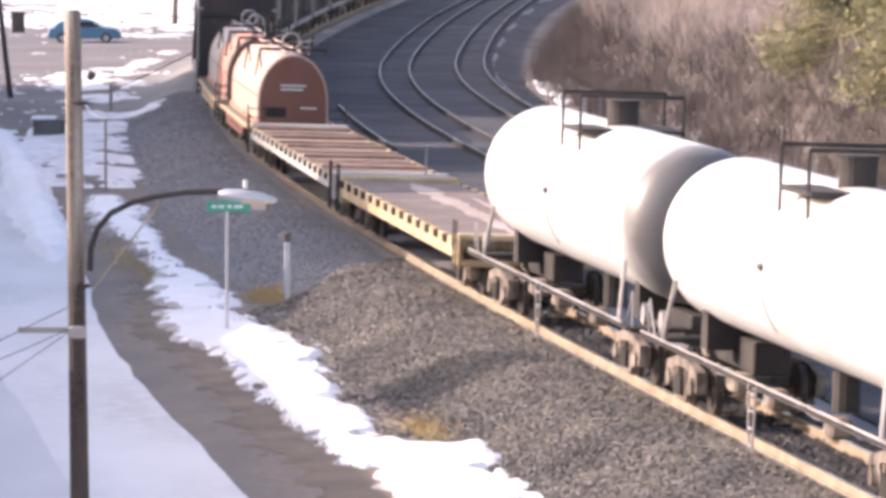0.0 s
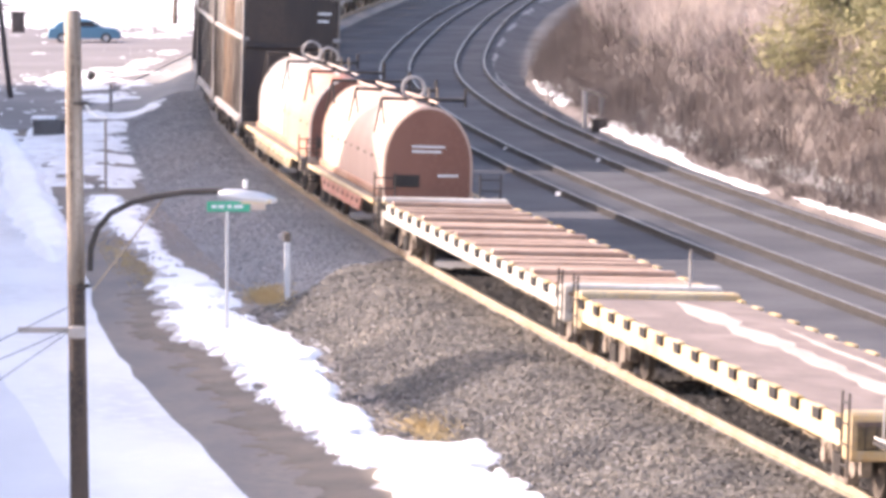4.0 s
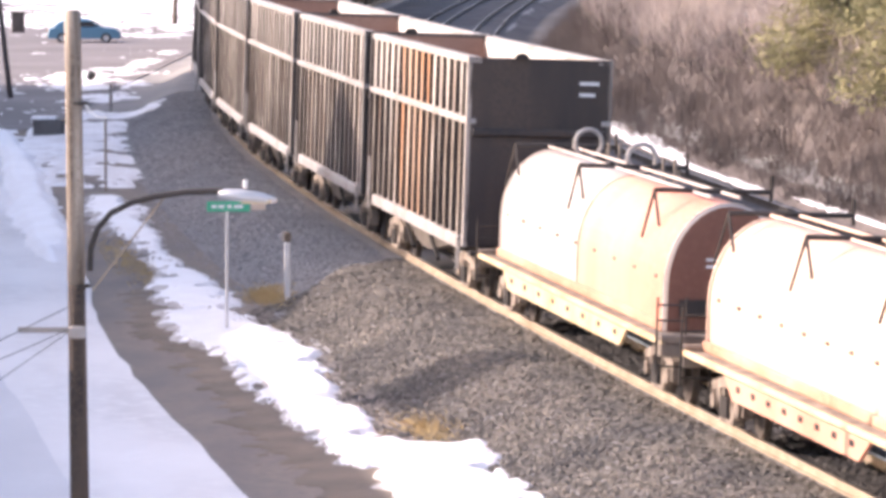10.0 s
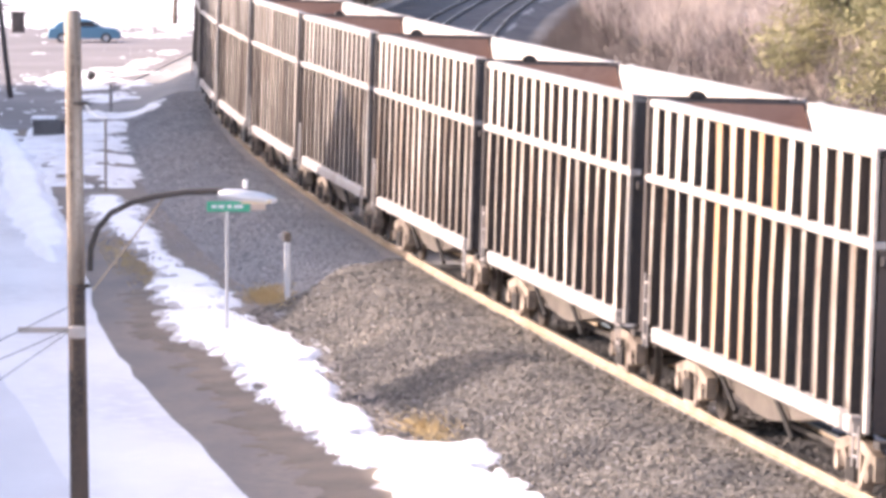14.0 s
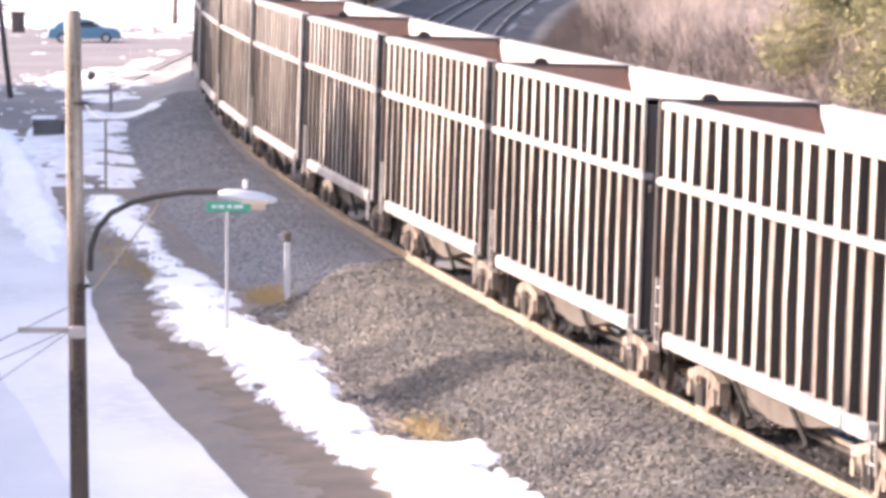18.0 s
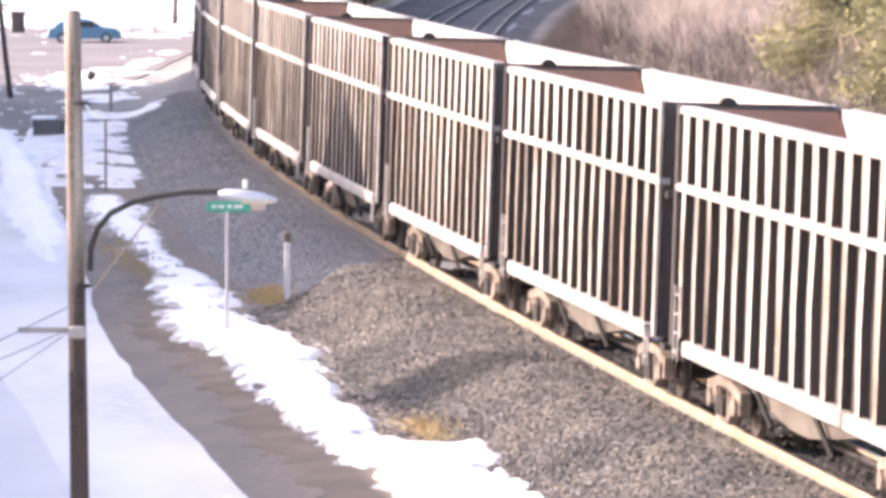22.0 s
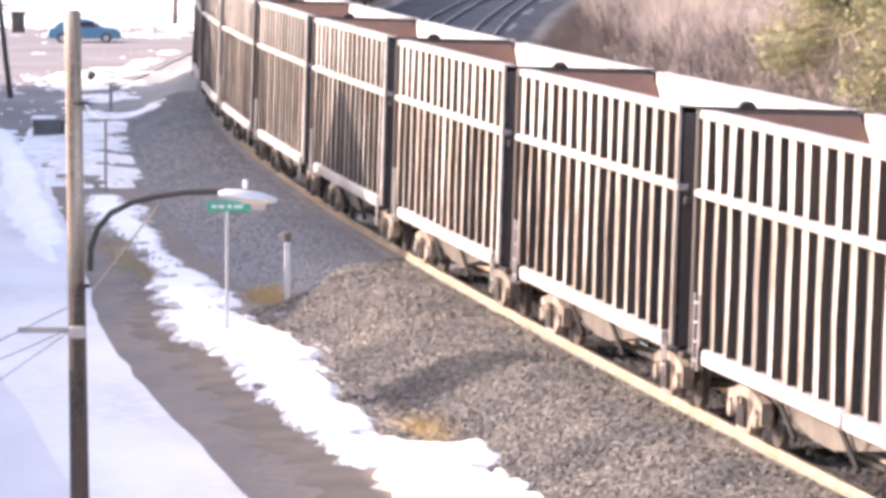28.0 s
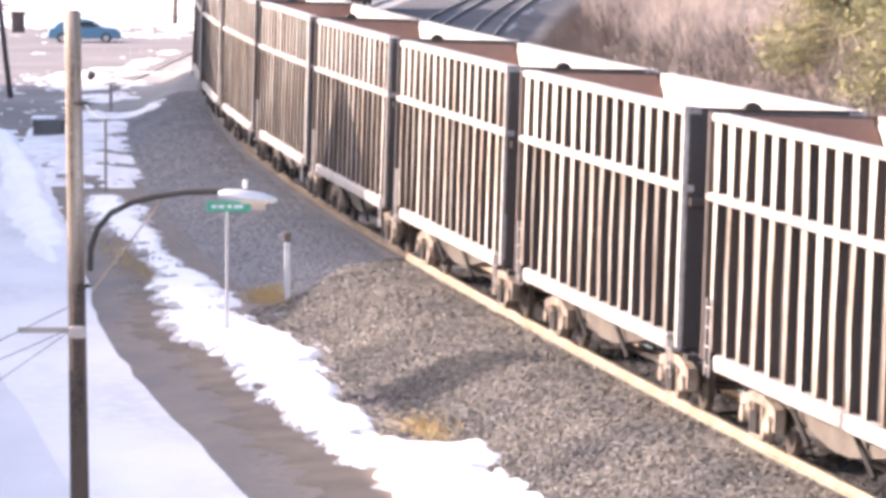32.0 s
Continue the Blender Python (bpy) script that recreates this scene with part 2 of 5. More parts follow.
# ---- mesh tools ----
class Mesh:
    """Collects boxes, bars and lathed pieces into one mesh."""

    def __init__(self):
        self.v, self.f, self.mi = [], [], []

    def add(self, verts, faces, mi=0):
        k = len(self.v)
        self.v += [tuple(p) for p in verts]
        self.f += [tuple(i + k for i in q) for q in faces]
        self.mi += [mi] * len(faces)
        return self

    def box(self, x0, x1, y0, y1, z0, z1, mi=0, chamfer=0.0):
        c = min(chamfer, (x1 - x0) / 3, (y1 - y0) / 3, (z1 - z0) / 3)
        if c <= 0:
            p = [(x, y, z) for z in (z0, z1) for x, y in ((x0, y0), (x1, y0), (x1, y1), (x0, y1))]
            return self.add(p, [(3, 2, 1, 0), (4, 5, 6, 7), (0, 1, 5, 4), (1, 2, 6, 5), (2, 3, 7, 6), (3, 0, 4, 7)], mi)
        ring = lambda e, z: [(x0 + e, y0 + c, z), (x0 + c, y0 + e, z), (x1 - c, y0 + e, z), (x1 - e, y0 + c, z),
                             (x1 - e, y1 - c, z), (x1 - c, y1 - e, z), (x0 + c, y1 - e, z), (x0 + e, y1 - c, z)]
        small = lambda z: [(x0 + c, y0 + c, z), (x0 + c, y0 + c, z), (x1 - c, y0 + c, z), (x1 - c, y0 + c, z),
                           (x1 - c, y1 - c, z), (x1 - c, y1 - c, z), (x0 + c, y1 - c, z), (x0 + c, y1 - c, z)]
        rings = [small(z0), ring(0, z0 + c), ring(0, z1 - c), small(z1)]
        return self.loft(rings, mi)

    def loft(self, rings, mi=0, cap=True):
        n = len(rings[0])
        f = [(i * n + j, i * n + (j + 1) % n, (i + 1) * n + (j + 1) % n, (i + 1) * n + j) for i in range(len(rings) - 1) for j in range(n)]
        if cap:
            f += [tuple(reversed(range(n))), tuple(range((len(rings) - 1) * n, len(rings) * n))]
        return self.add([p for r in rings for p in r], f, mi)

    def bar(self, a, b, r=0.03, n=8, mi=0, r2=None, flat=1.0):
        a, b = Vector(a), Vector(b)
        d = (b - a).normalized()
        u = d.orthogonal().normalized()
        w = d.cross(u)
        ring = lambda c, q: [c + (u * math.cos(t) + w * math.sin(t) * flat) * q for t in (2 * math.pi * i / n for i in range(n))]
        return self.loft([ring(a, r), ring(b, r if r2 is None else r2)], mi)

    def pipe(self, pts, r=0.03, n=6, mi=0):
        pts = [Vector(p) for p in pts]
        rings = []
        u = (pts[1] - pts[0]).orthogonal().normalized()
        for i, p in enumerate(pts):
            d = (pts[min(i + 1, len(pts) - 1)] - pts[max(i - 1, 0)]).normalized()
            u = (u - d * u.dot(d)).normalized()
            w = d.cross(u)
            rings.append([p + (u * math.cos(t) + w * math.sin(t)) * r for t in (2 * math.pi * k / n for k in range(n))])
        return self.loft(rings, mi)

    def prism(self, outline, y0, y1, mi=0):
        """An outline in x, z pulled along y."""
        return self.loft([[(x, y0, z) for x, z in outline], [(x, y1, z) for x, z in outline]], mi)

    def wheel(self, c, r, width, n=20, mi=0):
        x, y, z = c
        prof = [(r * 0.25, -width * 0.75), (r * 0.8, -width * 0.5), (r, -width * 0.5), (r, width * 0.3), (r * 1.08, width * 0.32), (r * 1.08, width * 0.5), (r * 0.8, width * 0.5), (r * 0.25, width * 0.6)]
        rings = [[(x + q * math.cos(t), y + e, z + q * math.sin(t)) for t in (2 * math.pi * i / n for i in range(n))] for q, e in prof]
        return self.loft(rings, mi)

    def data(self, name, *mats, smooth=False):
        me = bpy.data.meshes.new(name)
        me.from_pydata(self.v, [], self.f)
        for m in mats:
            me.materials.append(m)
        if len(mats) > 1:
            me.polygons.foreach_set("material_index", self.mi)
        if smooth:
            me.polygons.foreach_set("use_smooth", [True] * len(me.polygons))
        me.update()
        return me


def part(name, mesh, material, parent=None, label="", smooth=False, at=None):
    mats = material if isinstance(material, (list, tuple)) else (material,)
    ob = new(name, mesh.data(name, *mats, smooth=smooth) if isinstance(mesh, Mesh) else mesh)
    if parent:
        ob.parent = parent
    if at is not None:
        ob.matrix_basis = at
    if label:
        tagged(ob, label)
    return ob


def thing(name, label, category, group="", kind="", at=None):
    ob = tagged(new(name), label, category, group, kind)
    ob.empty_display_size = 0.1
    if at is not None:
        ob.matrix_basis = at
    return ob


# ---- the line of the track ----
K0, K1, K2 = 0.0005420774, -6.820764e-06, 5.408078e-08
STEP = 0.5
S_MIN, S_MAX = -700.0, 420.0
CANT = 0.03200205


def bend(s):
    q = min(max(s, -130.0), 60.0)
    k = K0 + K1 * q + K2 * q * q / 2
    e = min(max((-130.0 - s) / 30.0, 0.0), 1.0)      # the curve eases out into straight track
    return k + (0.0004 - k) * e * e * (3 - 2 * e)


def line_table():
    i0 = int(-S_MIN / STEP)
    n = int((S_MAX - S_MIN) / STEP) + 1
    tab = np.zeros((n, 3))
    for way in (1, -1):
        x, y, h = 3.063751, 92.41317, -1.413622
        i = i0
        tab[i] = x, y, h
        while 0 <= i + way < n:
            s = S_MIN + i * STEP
            hm = h + bend(s + way * STEP / 4) * way * STEP / 2
            x += math.cos(hm) * way * STEP
            y += math.sin(hm) * way * STEP
            h += bend(s + way * STEP / 2) * way * STEP
            i += way
            tab[i] = x, y, h
    return tab


LINE = line_table()


def on_line(s):
    q = min(max((s - S_MIN) / STEP, 0), len(LINE) - 1.001)
    i = int(q)
    return LINE[i] + (LINE[i + 1] - LINE[i]) * (q - i)


def at(s, w=0.0, z=0.0, cant=0.0):
    """The world point s metres along the line, w to its inside, z above the rails."""
    x, y, h = on_line(s)
    ww = w + z * cant
    return Vector((x - ww * math.sin(h), y + ww * math.cos(h), z - w * cant))


def car_pose(s):
    x, y, h = on_line(s)
    return Matrix.Translation((x, y, 0)) @ Matrix.Rotation(h, 4, "Z") @ Matrix.Rotation(-CANT, 4, "X")


SPEED, GAIN = 8.543749, 0.00450243


def gone(t):
    q = t - 16
    return SPEED * q + GAIN * q * q / 2


# ---- ground ----
W2, W3 = 7.347135, 10.93779


def smooth(a, b, x):
    q = min(max((x - a) / (b - a), 0), 1)
    return q * q * (3 - 2 * q)


def foot(s):
    """How far the hill's foot draws back from the tracks."""
    return 0.032 * max(0.0, -125.0 - s)


def ground_z(s, w):
    z = -0.22
    if w < 0:
        z += -0.85 * smooth(-1.9, -4.6, w) - 0.2 * smooth(-4.6, -8.6, w)
        # a slight step in the ground that imitates the shadow's edge on the ballast
        if w < -1.3:
            z += 0.04 * smooth(-17.5, -14.0, s + 1.2 * (w + 3.0)) * smooth(-1.3, -2.2, w) * smooth(-6.8, -4.2, w)
    else:
        z += -0.35 * smooth(12.0, 12.9, w)
        v = w - foot(s)
        z += 5.2 * smooth(13.2, 20.0, v) + 4.0 * smooth(17.0, 40.0, v)
    return z


def sheet(name, s_list, w_of, w_list, mat, lift=0.0, rough=0.0, thick=None):
    """A strip of ground between w_of[0] and w_of[1], laid along the line."""
    me = Mesh()
    rows = []
    for s in s_list:
        a, b = w_of(s)
        row = []
        for q in w_list:
            w = a + (b - a) * q
            p = at(s, w)
            z = ground_z(s, w) + lift
            if rough:
                z += rough * noise.fractal(Vector((p.x * 0.9, p.y * 0.9, 3.1)), 0.6, 2.0, 4)
            if thick:
                z += thick * (smooth(0, 0.18, q) * smooth(1, 0.82, q))
            row.append((p.x, p.y, z))
        rows.append(row)
    n = len(w_list)
    me.add([p for r in rows for p in r], [(i * n + j, (i + 1) * n + j, (i + 1) * n + j + 1, i * n + j + 1) for i in range(len(rows) - 1) for j in range(n - 1)])
    return part(name, me, mat, smooth=True)


def steps(a, b, d):
    return [a + (b - a) * i / max(1, round((b - a) / d)) for i in range(max(1, round((b - a) / d)) + 1)]


S_NEAR = steps(-330, 40, 1.0)
ws = [-1500, -400, -120, -60, -30, -20, -14] + steps(-11, 13.5, 0.35) + steps(14, 45, 1.5) + [80, 120]
ground = sheet("ground", [-690, -500, -400] + S_NEAR + [80, 160, 300, 415], lambda s: (0, 1), ws, GRAVEL, rough=0.004)
tagged(ground, "dark grey gravel ground beside the tracks", "ground", kind="structure")

def wob(s, k, amp=0.4, f=0.35):
    return amp * noise.noise(Vector((s * f, k * 7.3, 0.5))) + 0.5 * amp * noise.noise(Vector((s * f * 3.1, k * 3.3, 4.5)))

verge = sheet("verge", steps(-110, 40, 1.0), lambda s: (-9.2, -4.4), steps(0, 1, 0.06), DIRT, lift=0.012, rough=0.015)
tagged(verge, "brown muddy dirt verge between road and snow", "ground", kind="structure")
road = sheet("road", [-330] + steps(-320, 60, 2.0), lambda s: (-75, -8.55 + 1.15 * smooth(-8, -48, s) + wob(s, 3, 0.12) - 0.0018 * max(0.0, -68 - s) ** 2), [0, 0.4, 0.7, 0.85, 0.92, 0.96, 0.98, 1], ROAD, lift=0.055)
tagged(road, "pale salt-stained asphalt road along the verge", "road", kind="structure")
lane = sheet("road_lane", steps(-60, 60, 2.0), lambda s: (-16, -11.3 + wob(s, 5, 0.15)), [0, 0.5, 1], LANE, lift=0.065)
tagged(lane, "darker worn asphalt lane of the road", "road", kind="structure")
def drift(name, s_span, w_span, ds, dw, cover, mats, lift, thick, f=(0.5, 0.9), dirty=None, rag=0.55, pits=0.0):
    """Snow lying where cover(s, w) and a ragged noise agree; thin at its edges."""
    ns, nw = int((s_span[1] - s_span[0]) / ds), int((w_span[1] - w_span[0]) / dw)
    val = np.zeros((ns + 1, nw + 1))
    for i in range(ns + 1):
        s = s_span[0] + i * ds
        for j in range(nw + 1):
            w = w_span[0] + j * dw
            c = cover(s, w)
            if c > -1.2:
                c += rag * (noise.fractal(Vector((s * f[0], w * f[1], 7.7)), 0.7, 2.1, 5) + 0.55 * noise.noise(Vector((s * 2.3, w * 3.1, 2.2))))
                hole = noise.noise(Vector((s * 0.9, w * 2.4, 5.5)))
                if pits and c < 0.75 and hole > 0.27:
                    c -= pits * (hole - 0.27) * 6
            val[i, j] = c
    m = Mesh()
    index = {}
    for i in range(ns):
        for j in range(nw):
            if max(val[i, j], val[i + 1, j], val[i, j + 1], val[i + 1, j + 1]) <= 0:
                continue
            q = []
            for a, b in ((i, j), (i + 1, j), (i + 1, j + 1), (i, j + 1)):
                if (a, b) not in index:
                    s, w = s_span[0] + a * ds, w_span[0] + b * dw
                    p = at(s, w)
                    v = val[a, b]
                    index[a, b] = len(m.v)
                    m.v.append((p.x, p.y, ground_z(s, w) + (lift + thick * smooth(0, 0.45, v) + 0.25 * thick * noise.noise(Vector((s * 1.3, w * 1.7, 0.3))) if v > 0 else -0.03)))
                q.append(index[a, b])
            m.f.append(tuple(q))
            s, w = s_span[0] + i * ds, w_span[0] + j * dw
            m.mi.append(1 if dirty and val[i, j] < dirty(s, w) + 0.45 * noise.noise(Vector((s * 1.6, w * 0.9, 1.0))) else 0)
    return part(name, m, mats, smooth=True)


SNOW_RIGHT = ((-60, -52, -45, -31, -28, -24, -18, -14, -9.4, -5.5, 1, 7, 8.4, 9.3, 12, 36), (-5.6, -4.9, -5.15, -5.3, -4.9, -4.7, -5.15, -4.8, -4.45, -4.8, -5.15, -5.3, -5.1, -3.8, -4.05, -4.5))
SNOW_LEFT = ((-60, -45, -40, -30, -25.6, -20, -17.5, -13, -6, 6, 16, 36), (-6.9, -6.75, -6.3, -6.05, -6.65, -6.95, -7.2, -7.05, -6.75, -6.65, -6.55, -6.6))


def strip_cover(s, w):
    left = np.interp(s, *SNOW_LEFT)
    right = np.interp(s, *SNOW_RIGHT)
    end = smooth(-64, -56, s)
    return min((w - left) / 0.7, (right - w) / 0.7, 0.9) * end - 1.5 * (1 - end)


snow = drift("snow_strip", (-64, 36), (-8.2, -2.6), 0.11, 0.08, strip_cover, [SNOW, DIRTY_SNOW], 0.02, 0.12, f=(0.5, 0.7), dirty=lambda s, w: 0.04 + 0.22 * smooth(0, -30, s) + 0.2 * smooth(-5.8, -6.6, w), rag=0.42, pits=1.0)
tagged(snow, "bright ragged strip of melting snow", "snow", kind="structure")


def mud_cover(s, w):
    left = np.interp(s, *SNOW_LEFT)
    return min((w - left + 0.8 - 0.35 * smooth(5, -22, s)) / 0.6, 0.9) - 1.3 * smooth(-22, -34, s)


mud = drift("mud_edge", (-36, 36), (-8.4, -6.0), 0.1, 0.06, mud_cover, [MUD], 0.032, 0.012, f=(0.9, 1.2), rag=0.8)
tagged(mud, "brown trampled mud and dead grass beside the snow", "mud", kind="structure")


def bank_cover(s, w):
    edge = -8.55 + 1.15 * smooth(-8, -48, s) - 0.0018 * max(0.0, -68 - s) ** 2
    return 0.75 - abs(w - edge + 0.75) / 0.95 - 1.6 * smooth(-40, -28, s) - 1.6 * smooth(-104, -112, s)


bank = drift("snow_bank", (-112, -28), (-13.5, -5.6), 0.3, 0.14, bank_cover, [SNOW], 0.06, 0.26, f=(0.12, 0.5), rag=0.3)
tagged(bank, "lumpy ploughed snow bank along the road", "snow", kind="structure")


bed = sheet("track_bed", steps(-330, 40, 1.5), lambda s: (2.2 + wob(s, 8, 0.15), 13.5 + foot(s) + wob(s, 9, 0.2)), steps(0, 1, 0.05), BED, lift=0.04, rough=0.008)
tagged(bed, "bluish grey gravel bed under the other tracks", "ground", kind="structure")


def rail(w, s0=-330, s1=120, cant=0.0, tall=0.17, lit=RUSTRAIL, head=None):
    prof = [(-0.07, -tall), (0.07, -tall), (0.07, -tall + 0.025), (0.015, -tall + 0.04), (0.015, -0.05), (0.037, -0.04), (0.037, 0), (-0.037, 0), (-0.037, -0.04), (-0.015, -0.05), (-0.015, -tall + 0.04), (-0.07, -tall + 0.025)]
    m = Mesh()
    rings = [[at(s, w + x, z, 0) - Vector((0, 0, w * cant)) for x, z in prof] for s in steps(s0, s1, 2.0)]
    n = len(prof)
    m.loft(rings)
    for k in range(len(m.f)):
        if k < (len(rings) - 1) * n and k % n == 6:
            m.mi[k] = 1
    return tagged(part("rail", m, [lit, head or SHINE]), "steel rail with polished head on ties", "rail", "rails", "structure")


for w in (-0.69, 0.69):
    rail(w, cant=CANT)
for c in (W2, W3):
    for w in (-0.69, 0.69):
        rail(c + w, lit=GREYRAIL, head=DULLHEAD)
spare = rail(4.15, -96, -66, tall=0.12, lit=GREYRAIL, head=DULLHEAD)
tagged(spare, "spare steel rail lying between the tracks", "rail", "rails", "structure")



# ---- what stands beside the line ----
def patch(s0, w0, ls, lw, mat=OLD_SNOW, name="snow_patch", seed=0.0, thick=0.05):
    """A ragged flat drift, ls by lw metres to each side of its middle."""
    m = Mesh()
    n, k = 40, 4
    rings = []
    for j in range(k + 1):
        row = []
        for i in range(n):
            t = 2 * math.pi * i / n
            r = 1 + 0.55 * noise.noise(Vector((math.cos(t) * 1.6 + seed, math.sin(t) * 1.6, seed * 3))) + 0.3 * noise.noise(Vector((math.cos(t) * 5, math.sin(t) * 5 + seed, 1.7)))
            q = r * (1 - j / k * 0.98)
            s, w = s0 + ls * q * math.cos(t), w0 + lw * q * math.sin(t)
            p = at(s, w)
            row.append((p.x, p.y, ground_z(s, w) + 0.035 + (0.1 if w > 13 else 0) + thick * smooth(0, 0.3, j / k)))
        rings.append(row)
    m.loft(rings, cap=False)
    return tagged(part(name, m, mat, smooth=True), "ragged patch of old melting snow on the ground", "snow", "snow patches", "structure")


lot = sheet("parking_lot", steps(-330, -100, 2.0), lambda s: (-60, -5.6 - 0.02 * max(0.0, s + 150)), steps(0, 1, 0.04), LOT, lift=0.05, rough=0.02)
tagged(lot, "brownish wet asphalt of an open lot", "ground", kind="structure")
heaps = [(-166, -7.4, 17, 1.2), (-150, -9.5, 7, 1.8), (-138, -7.6, 5, 2.0), (-107, -3.6, 3.0, 1.3), (-108, -5.8, 3.0, 1.8), (-99, -6.2, 3.0, 2.0),
         (-86, -7.6, 8.0, 1.0), (-126, -6.0, 4, 1.8), (-212, -13, 5, 6), (-240, -22, 14, 18), (-270, -16, 14, 14), (-208, -27, 6, 7), (-300, -24, 16, 24), (-225, -10, 6, 3)]


def lot_cover(s, w):
    c = -0.3 - 0.16 * smooth(-150, -170, s) + 0.14 * smooth(-215, -235, s) - 0.9 * smooth(-4.9, -3.2, w) * (1 - smooth(-101, -106, s) * smooth(-114, -109, s))
    for a, b, p, q in heaps:
        d = ((s - a) / p) ** 2 + ((w - b) / q) ** 2
        if d < 4:
            c += 0.55 * math.exp(-d)
    if -102 < s < -62 and -8.3 < w < -4.2:
        c += 0.38
    return c - 0.7 * smooth(-66, -60, s)


old_snow = drift("old_snow", (-330, -60), (-40, -2.4), 0.7, 0.22, lot_cover, [OLD_SNOW], 0.07, 0.06, f=(0.42, 0.75))
tagged(old_snow, "patches of old melting snow over gravel and lot", "snow", kind="structure")
# snow at the foot of the hill
for i, q in enumerate([(-116, 13.9, 9.0, 0.35), (-105, 13.85, 4.0, 0.3), (-84, 13.75, 6.5, 0.42), (-75, 13.7, 6.0, 0.5), (-68, 13.6, 5.0, 0.35), (-58, 13.35, 6.5, 0.16), (-51, 13.4, 4.0, 0.2), (-38, 13.7, 6.5, 0.14), (-161, 15.2, 2.5, 0.35)]):
    patch(*q, mat=OLD_SNOW, seed=90 + i * 1.1)
for i, (s, w) in enumerate(((-60, 10.2), (-48, 8.1), (-40, 10.3), (-44, 6.6), (-67, 8.0), (-52, 11.7))):
    patch(s, w, 0.22, 0.08, mat=OLD_SNOW, seed=40 + i * 2.3, thick=0.1)


def spikes(base, tip, r, name, mat, sides=3):
    """Many tapered three-sided twigs in one mesh."""
    n = len(base)
    d = tip - base
    d /= np.linalg.norm(d, axis=1)[:, None] + 1e-9
    u = np.cross(d, np.array([0.31, 0.22, 0.93]))
    u /= np.linalg.norm(u, axis=1)[:, None] + 1e-9
    w = np.cross(d, u)
    vs = []
    for k in range(3):
        t = 2 * math.pi * k / 3
        vs.append(base + (u * math.cos(t) + w * math.sin(t)) * r[:, None])
    for k in range(3):
        t = 2 * math.pi * k / 3
        vs.append(tip + (u * math.cos(t) + w * math.sin(t)) * (r * 0.35)[:, None])
    v = np.stack(vs, 1).reshape(-1, 3)
    o = np.arange(n)[:, None] * 6
    f = np.concatenate([o + np.array([k, (k + 1) % 3, 3 + (k + 1) % 3, 3 + k]) for k in range(3)], 0)
    me = bpy.data.meshes.new(name)
    me.from_pydata(v.tolist(), [], f.tolist())
    me.materials.append(mat)
    me.update()
    return me


def brush(name, count, s_span, w_span, tall, mat, seed, thin=(0.012, 0.03)):
    g = np.random.RandomState(seed)
    base, tip = [], []
    clumps = count // 22
    for i in range(clumps):
        s = s_span[0] + (s_span[1] - s_span[0]) * g.rand()
        w = w_span[0] + (w_span[1] - w_span[0]) * g.rand() ** 1.2
        w += foot(s)
        p = at(s, w, ground_z(s, w))
        h = tall * (0.45 + 0.75 * g.rand()) * (0.7 + 0.6 * noise.noise(Vector((s * 0.12, w * 0.2, seed))))
        for j in range(22):
            a = g.rand() * 2 * math.pi
            lean = 1.1 * g.rand() ** 1.3
            b = np.array(p) + np.array([g.randn() * 0.3, g.randn() * 0.3, h * 0.5 * g.rand() ** 2 - 0.05])
            l = h * (0.45 + 0.6 * g.rand())
            base.append(b)
            tip.append(b + l * np.array([math.cos(a) * lean, math.sin(a) * lean, 1.0]))
    base, tip = np.array(base), np.array(tip)
    r = thin[0] + (thin[1] - thin[0]) * g.rand(len(base))
    return new(name, spikes(base, tip, r, name, mat))


tagged(brush("brush", 110000, (-200, 20), (16.6, 27), 1.7, TWIG, 3, (0.006, 0.015)), "bare grey-brown thicket covering the hillside", "brush", kind="stuff")
tagged(brush("weeds", 60000, (-200, 20), (13.9, 17.4), 1.2, WEED, 9, (0.006, 0.014)), "dry dark brown weeds at the foot of the hill", "weeds", kind="stuff")
hill = sheet("hillside", steps(-330, 40, 1.5), lambda s: (13.3 + foot(s), 70), steps(0, 0.5, 0.02) + [0.6, 0.8, 1], HILLSOIL, lift=0.05, rough=0.05)
tagged(hill, "steep hillside of brown leaf litter", "hillside", kind="structure")


